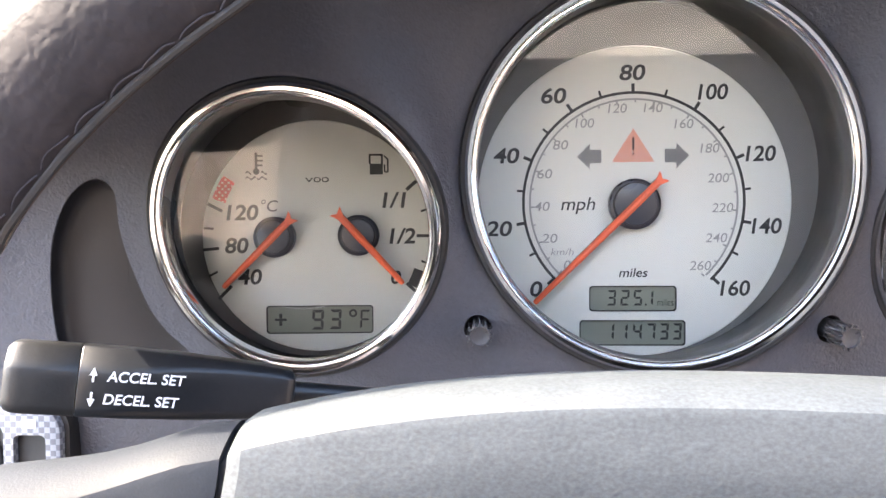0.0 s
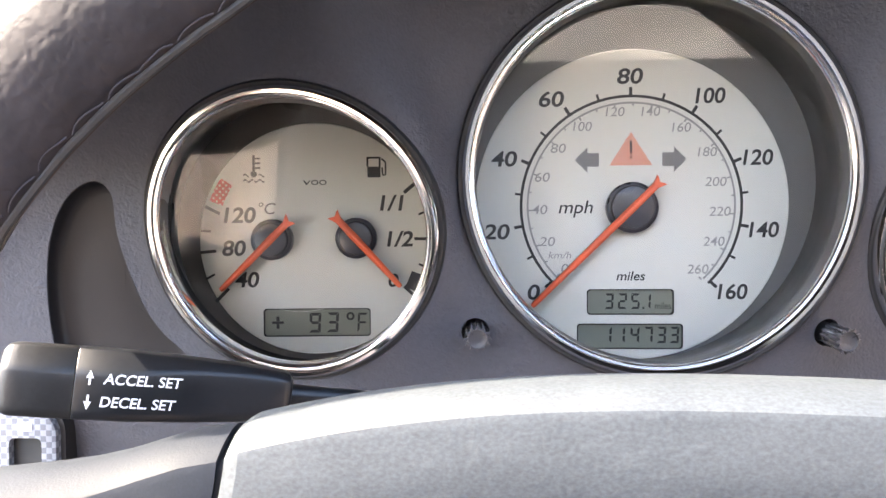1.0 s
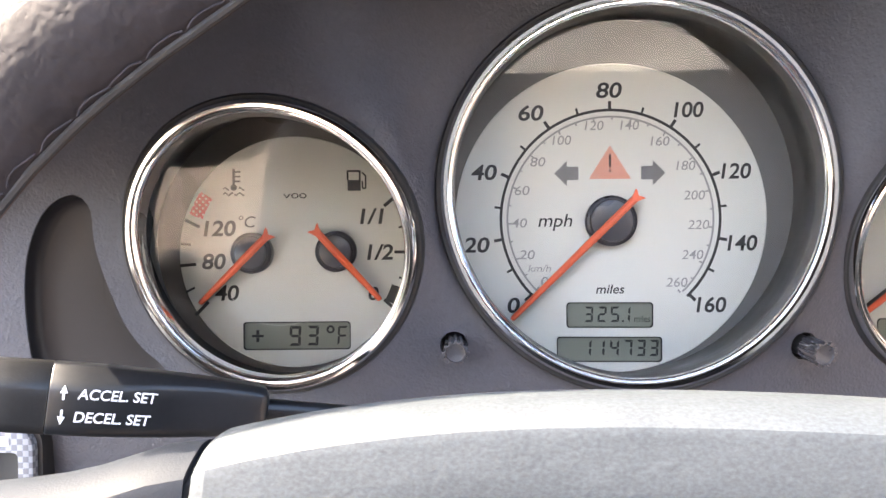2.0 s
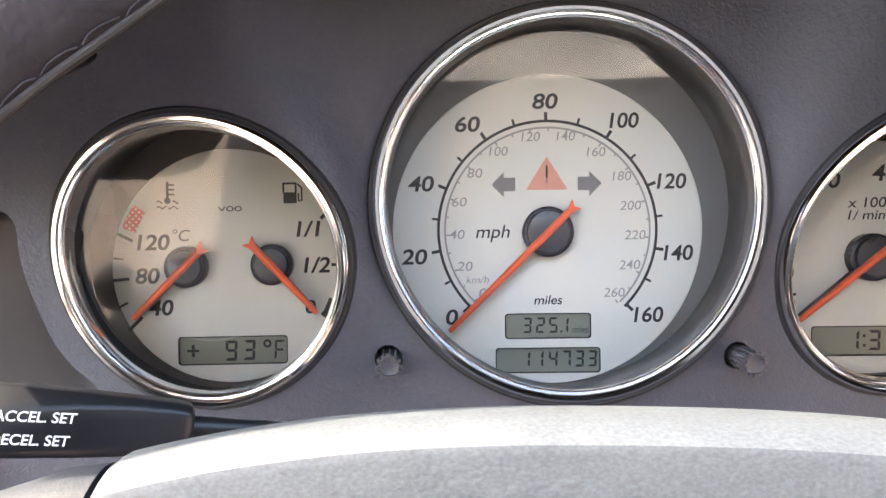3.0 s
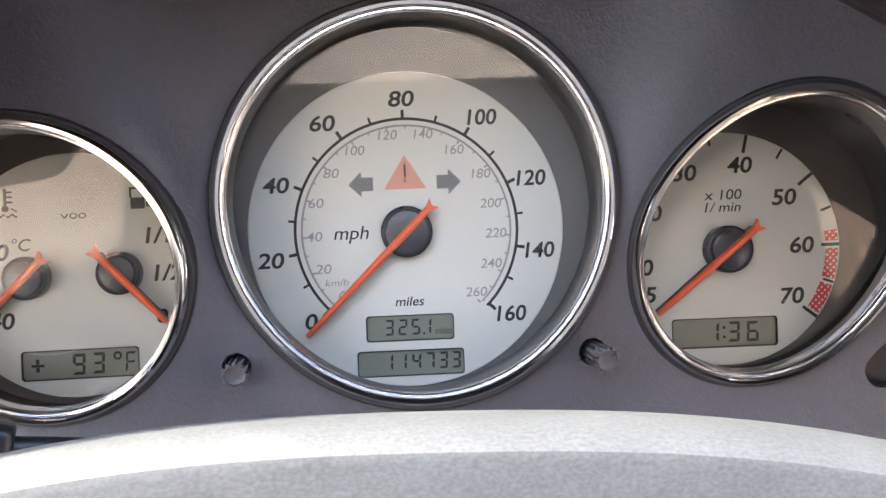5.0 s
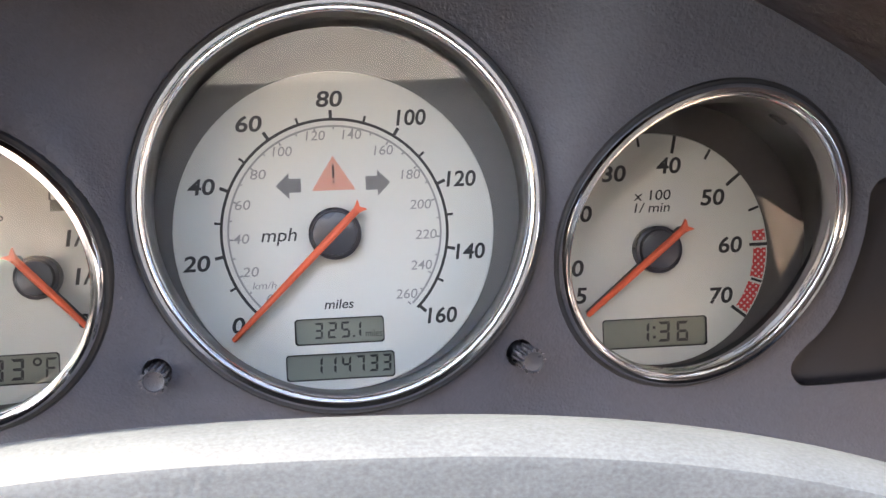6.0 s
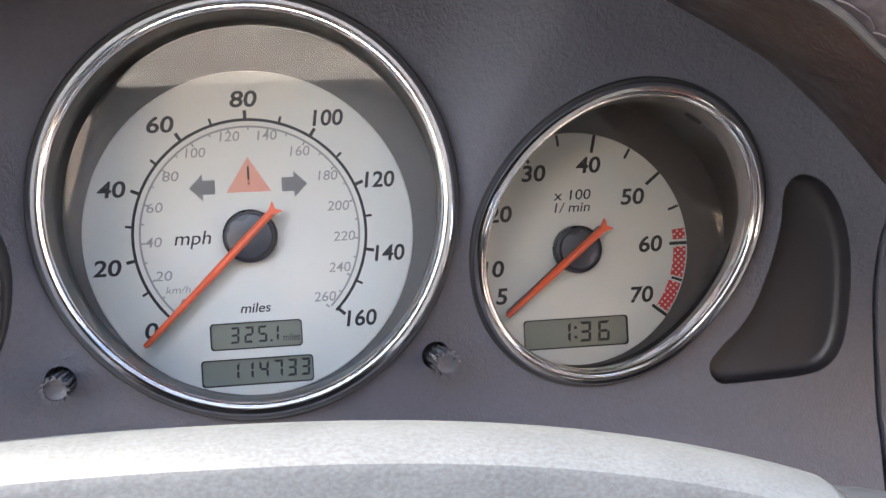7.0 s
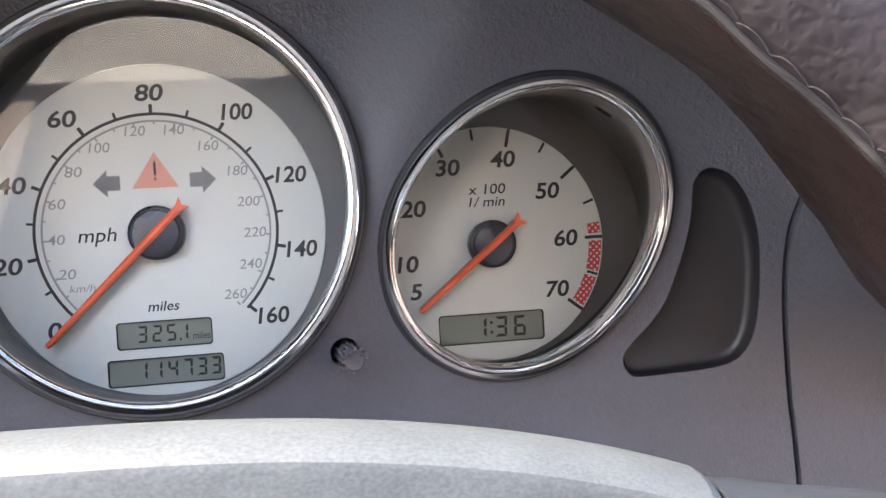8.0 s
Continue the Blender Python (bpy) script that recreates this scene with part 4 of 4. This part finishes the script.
def rim_angle(x):
    """The angle at which the rim's middle line stands x millimetres to the right of the wheel's middle."""
    lo, hi = -math.pi / 2, math.pi / 2
    for _ in range(40):
        mid = (lo + hi) / 2
        lo, hi = (mid, hi) if rim_point(mid).x < x else (lo, mid)
    return lo


AL, AR = rim_angle(-104.5), rim_angle(117.5)
part("rim_top", rim_piece(AL, AR, 120, lambda a: 15.5), WHEEL, wheel, "worn top of the rim", sharp=14)
GRIP = lambda a: 15.5 + 13.0 * smooth01(0.48, 0.72, abs(a)) - 5 * smooth01(0.8, 1.2, abs(a))
part("rim_grip", rim_piece(AR + 0.007, 2.2, 60, GRIP), GRIP_HIDE, wheel, "thicker dark leather hand grip", sharp=14)
part("rim_grip", rim_piece(-2.2, AL - 0.007, 60, GRIP), GRIP_HIDE, wheel, "thicker dark leather hand grip", sharp=14)
part("rim_bottom", rim_piece(2.204, 2 * math.pi - 2.204, 60, lambda a: 15.5), WHEEL, wheel)
for a in (AL - 0.0035, AR + 0.0035):
    part("seam", capped([rim_section(a - 0.010, 12.6, seam_slant(a)), rim_section(a + 0.010, 12.6, seam_slant(a))]), GROOVE, wheel, "dark joint between leather pieces")
for sign in (-1, 1):
    rows = []
    for i in range(9):
        t = i / 8
        c = Vector((sign * (205 - 150 * t), 30 * t, -10 - 20 * t))
        rows.append([(c + Vector((0, math.cos(2 * math.pi * k / 20) * (9 + 4 * t), math.sin(2 * math.pi * k / 20) * (16 + 14 * t)))) * MM for k in range(20)])
    part("spoke", capped(rows), WHEEL, wheel)
part("airbag_cover", lathe([(0, 6 * MM), (50 * MM, 9 * MM), (68 * MM, 18 * MM), (74 * MM, 40 * MM), (60 * MM, 60 * MM), (0, 60 * MM)], 64, pose(0, 0, -28 * MM)), WHEEL, wheel)
part("column", lathe([(0, 60 * MM), (32 * MM, 60 * MM), (36 * MM, 125 * MM), (0, 125 * MM)], 40, pose(0, 0, -28 * MM)), GROOVE, wheel)

# ---- light switch panel ----
switch = thing("light_switch_panel", DASH @ pose(-0.215, -0.036, -0.095), "pale chequered light switch panel on the dashboard", "switch panel")


def rounded(x0, z0, x1, z1, r, n=6):
    pts = []
    for cx, cz, a0 in ((x1 - r, z1 - r, 0), (x0 + r, z1 - r, 90), (x0 + r, z0 + r, 180), (x1 - r, z0 + r, 270)):
        for i in range(n + 1):
            a = radians(a0 + 90 * i / n)
            pts.append(((cx + r * math.cos(a)) * MM, (cz + r * math.sin(a)) * MM))
    return pts[::-1]


part("rim", prism(rounded(-30, -40, 24.2, 29, 9), -0.0005, 0.008), GROOVE, switch, "black edge of the panel")
plate = carve(prism(rounded(-29, -39, 22.6, 27.5, 8), -0.0035, 0.006, 0.0006), [prism(rounded(6.5, 0, 17.6, 18.5, 2.0), -0.02, 0.02), prism(rounded(-25, -6, 3.2, 22.5, 4), -0.02, 0.02)], "plate")
part("plate", plate, WEAVE, switch, "pale woven-pattern plate")
part("rocker", prism(rounded(6.9, 0.4, 17.2, 17.4, 1.4), 0.0005, 0.004, 0.0004), GROOVE, switch, "black switch")
part("rotary_switch", lathe([(0, -4 * MM), (11 * MM, -4 * MM), (13 * MM, -2 * MM), (13.5 * MM, 5 * MM), (0, 5 * MM)], 40, pose(-11 * MM, 0, 8 * MM)), GROOVE, switch, "black rotary switch")
part("icon", prism([(9.8 * MM, 20.8 * MM), (14.4 * MM, 20.8 * MM), (14.4 * MM, 23.8 * MM), (9.8 * MM, 23.8 * MM)], -0.0037, -0.0034), WHITE_INK, switch, "white sign", smooth=False)

# ---- padded hood over the gauges ----
hood = thing("instrument_hood", DASH, "padded leather hood over the gauges with a stitched edge", "hood")
# its lip towards the driver, and its root along the panel's edge, from left to right
LIP = [(-214, -52, 6), (-198, -72, 6), (-182, -95, -2), (-166, -118, -10), (-151, -139, -13), (-143.9, -145, -7.1), (-134.5, -145, 4.4), (-128.7, -145, 10.3), (-122.9, -145, 15.7), (-117.3, -145, 20.4), (-106, -145, 28.8), (-96, -145, 35.5), (-74, -143, 52), (-42, -135, 83),
       (0, -126, 104), (42, -135, 84), (75, -143, 60), (97, -147, 46), (113, -149, 36.5), (122, -150, 30.5), (131, -150, 22), (142, -150, 13), (149, -150, 6.5), (156, -150, -1), (166, -142, -11), (182, -118, -26), (215, -84, -44), (264, -60, -70)]
FAR_ROOT = [(0, 124), (45, 111), (90, 84.5), (122, 67), (134.5, 60.7), (147, 54), (156, 49), (165.6, 42.9), (175.3, 35), (185, 26.2), (194.7, 16), (204.6, 5.3), (208.5, 0.5), (215.5, -10), (223.5, -19), (233, -24.6), (255, -33), (286, -46)]
NEAR_ROOT = [(-224, -8), (-216.5, -0.2), (-203.5, 15.8), (-192.5, 28.4), (-182, 37.8), (-173.4, 44.4), (-164, 50.4), (-154.8, 55.7), (-142, 62.8), (-132, 67.5), (-124, 71.8), (-105, 80.5), (-92, 88.3), (-47, 111.8)]
NEAR_LIP, FAR_LIP = [p for p in LIP if p[0] <= 0], [p for p in LIP if p[0] >= 0]


def even(points, n):
    """Points at equal steps along a smooth curve."""
    p = spline(points, 12)
    run = np.concatenate([[0], np.cumsum([(b - a).length for a, b in zip(p, p[1:])])])
    at = np.linspace(0, run[-1], n)
    return [Vector([float(np.interp(t, run, [q[k] for q in p])) for k in range(3)]) for t in at]


lip = even([Vector(p) for p in NEAR_LIP], 160)[:-1] + even([Vector(p) for p in FAR_LIP], 160)
root = even([Vector((x, 0, z)) for x, z in NEAR_ROOT + [(0, 124)]], 160)[:-1] + even([Vector((x, 0, z)) for x, z in FAR_ROOT], 160)


def outward(i):
    a, b = lip[max(0, i - 1)], lip[min(len(lip) - 1, i + 1)]
    d = b - a
    return Vector((-d.z, 0, d.x)).normalized()


lining_rows, top_rows = [[] for _ in range(15)], [[] for _ in range(10)]
for i, (l, r) in enumerate(zip(lip, root)):
    o = outward(i)
    base = Vector((r.x, panel_y(r.x, r.z) - 0.6, r.z))
    swell = -1.0 + 4.0 * smooth01(-40, 60, l.x)
    for k in range(15):
        t = k / 14
        fold = 0.45 * math.sin(r.x * 0.9 + 5 * t) * math.sin(r.x * 0.23 + 9 * t) * math.sin(math.pi * t) ** 3
        p = base.lerp(l, t) - o * (swell * math.sin(math.pi * t) ** 1.1 * (1 - 0.2 * t) + fold)
        lining_rows[k].append(p * MM)
    wave = 0.3 * math.sin(i * 0.61) * math.sin(i * 0.27 + 1) + 0.3 * math.sin(i * 0.17)
    for k, (out, dy) in enumerate(((0.3, 0.4), (0.9, -1.2), (2.2, -2.6), (5, -4.4), (11, -6.6), (20, -7), (30, -1), (40, 14), (68, 60), (84, 160))):
        top_rows[k].append((l + o * (out + (wave if 1 <= k <= 3 else 0)) + Vector((0, dy - (0.8 * wave if k == 2 else 0), 0))) * MM)
bm = sheet(lining_rows)
bmesh.ops.solidify(bm, geom=bm.faces[:], thickness=0.0008)
part("lining", bm, LINING, hood, "brown wrinkled leather lining")
bm = sheet(top_rows)
bmesh.ops.solidify(bm, geom=bm.faces[:], thickness=0.0012)
part("top_cover", bm, HOOD, hood, "dark leather outer cover")


def tube(points, r, n=8):
    rows = []
    for i, p in enumerate(points):
        d = (points[min(i + 1, len(points) - 1)] - points[max(i - 1, 0)]).normalized()
        s = d.cross(Vector((0, 1, 0.3))).normalized()
        u = s.cross(d)
        rows.append([(p + s * (r * math.cos(2 * math.pi * k / n)) + u * (r * math.sin(2 * math.pi * k / n))) * MM for k in range(n)])
    return capped(rows)


part("piping", tube([l + outward(i) * 0.3 + Vector((0, -0.4, 0)) for i, l in enumerate(lip)], 1.0), SELVEDGE, hood, "narrow folded edge")
run, step = 0.0, 9.2
for i in range(1, len(lip)):
    run += (lip[i] - lip[i - 1]).length
    if run >= step:
        run -= step
        d = (lip[i] - lip[i - 1]).normalized()
        o = outward(i)
        c = lip[i] + o * random.uniform(1.0, 1.5) + Vector((0, -2.6, 0))
        k = random.uniform(-0.2, 0.2)
        loop = [c - d * 4.4 - o * 0.5 + Vector((0, 0.7, 0)), c - d * 2.8 + o * (0.1 + k) + Vector((0, 0.3, 0)), c - d * 0.6 + o * (0.2 + k), c + d * 2.0 + o * (0.1 - k) + Vector((0, 0.2, 0)), c + d * 4.2 - o * 0.4 + Vector((0, 0.6, 0))]
        part("stitch", tube(spline(loop, 3), 0.22, 6), THREAD, hood)
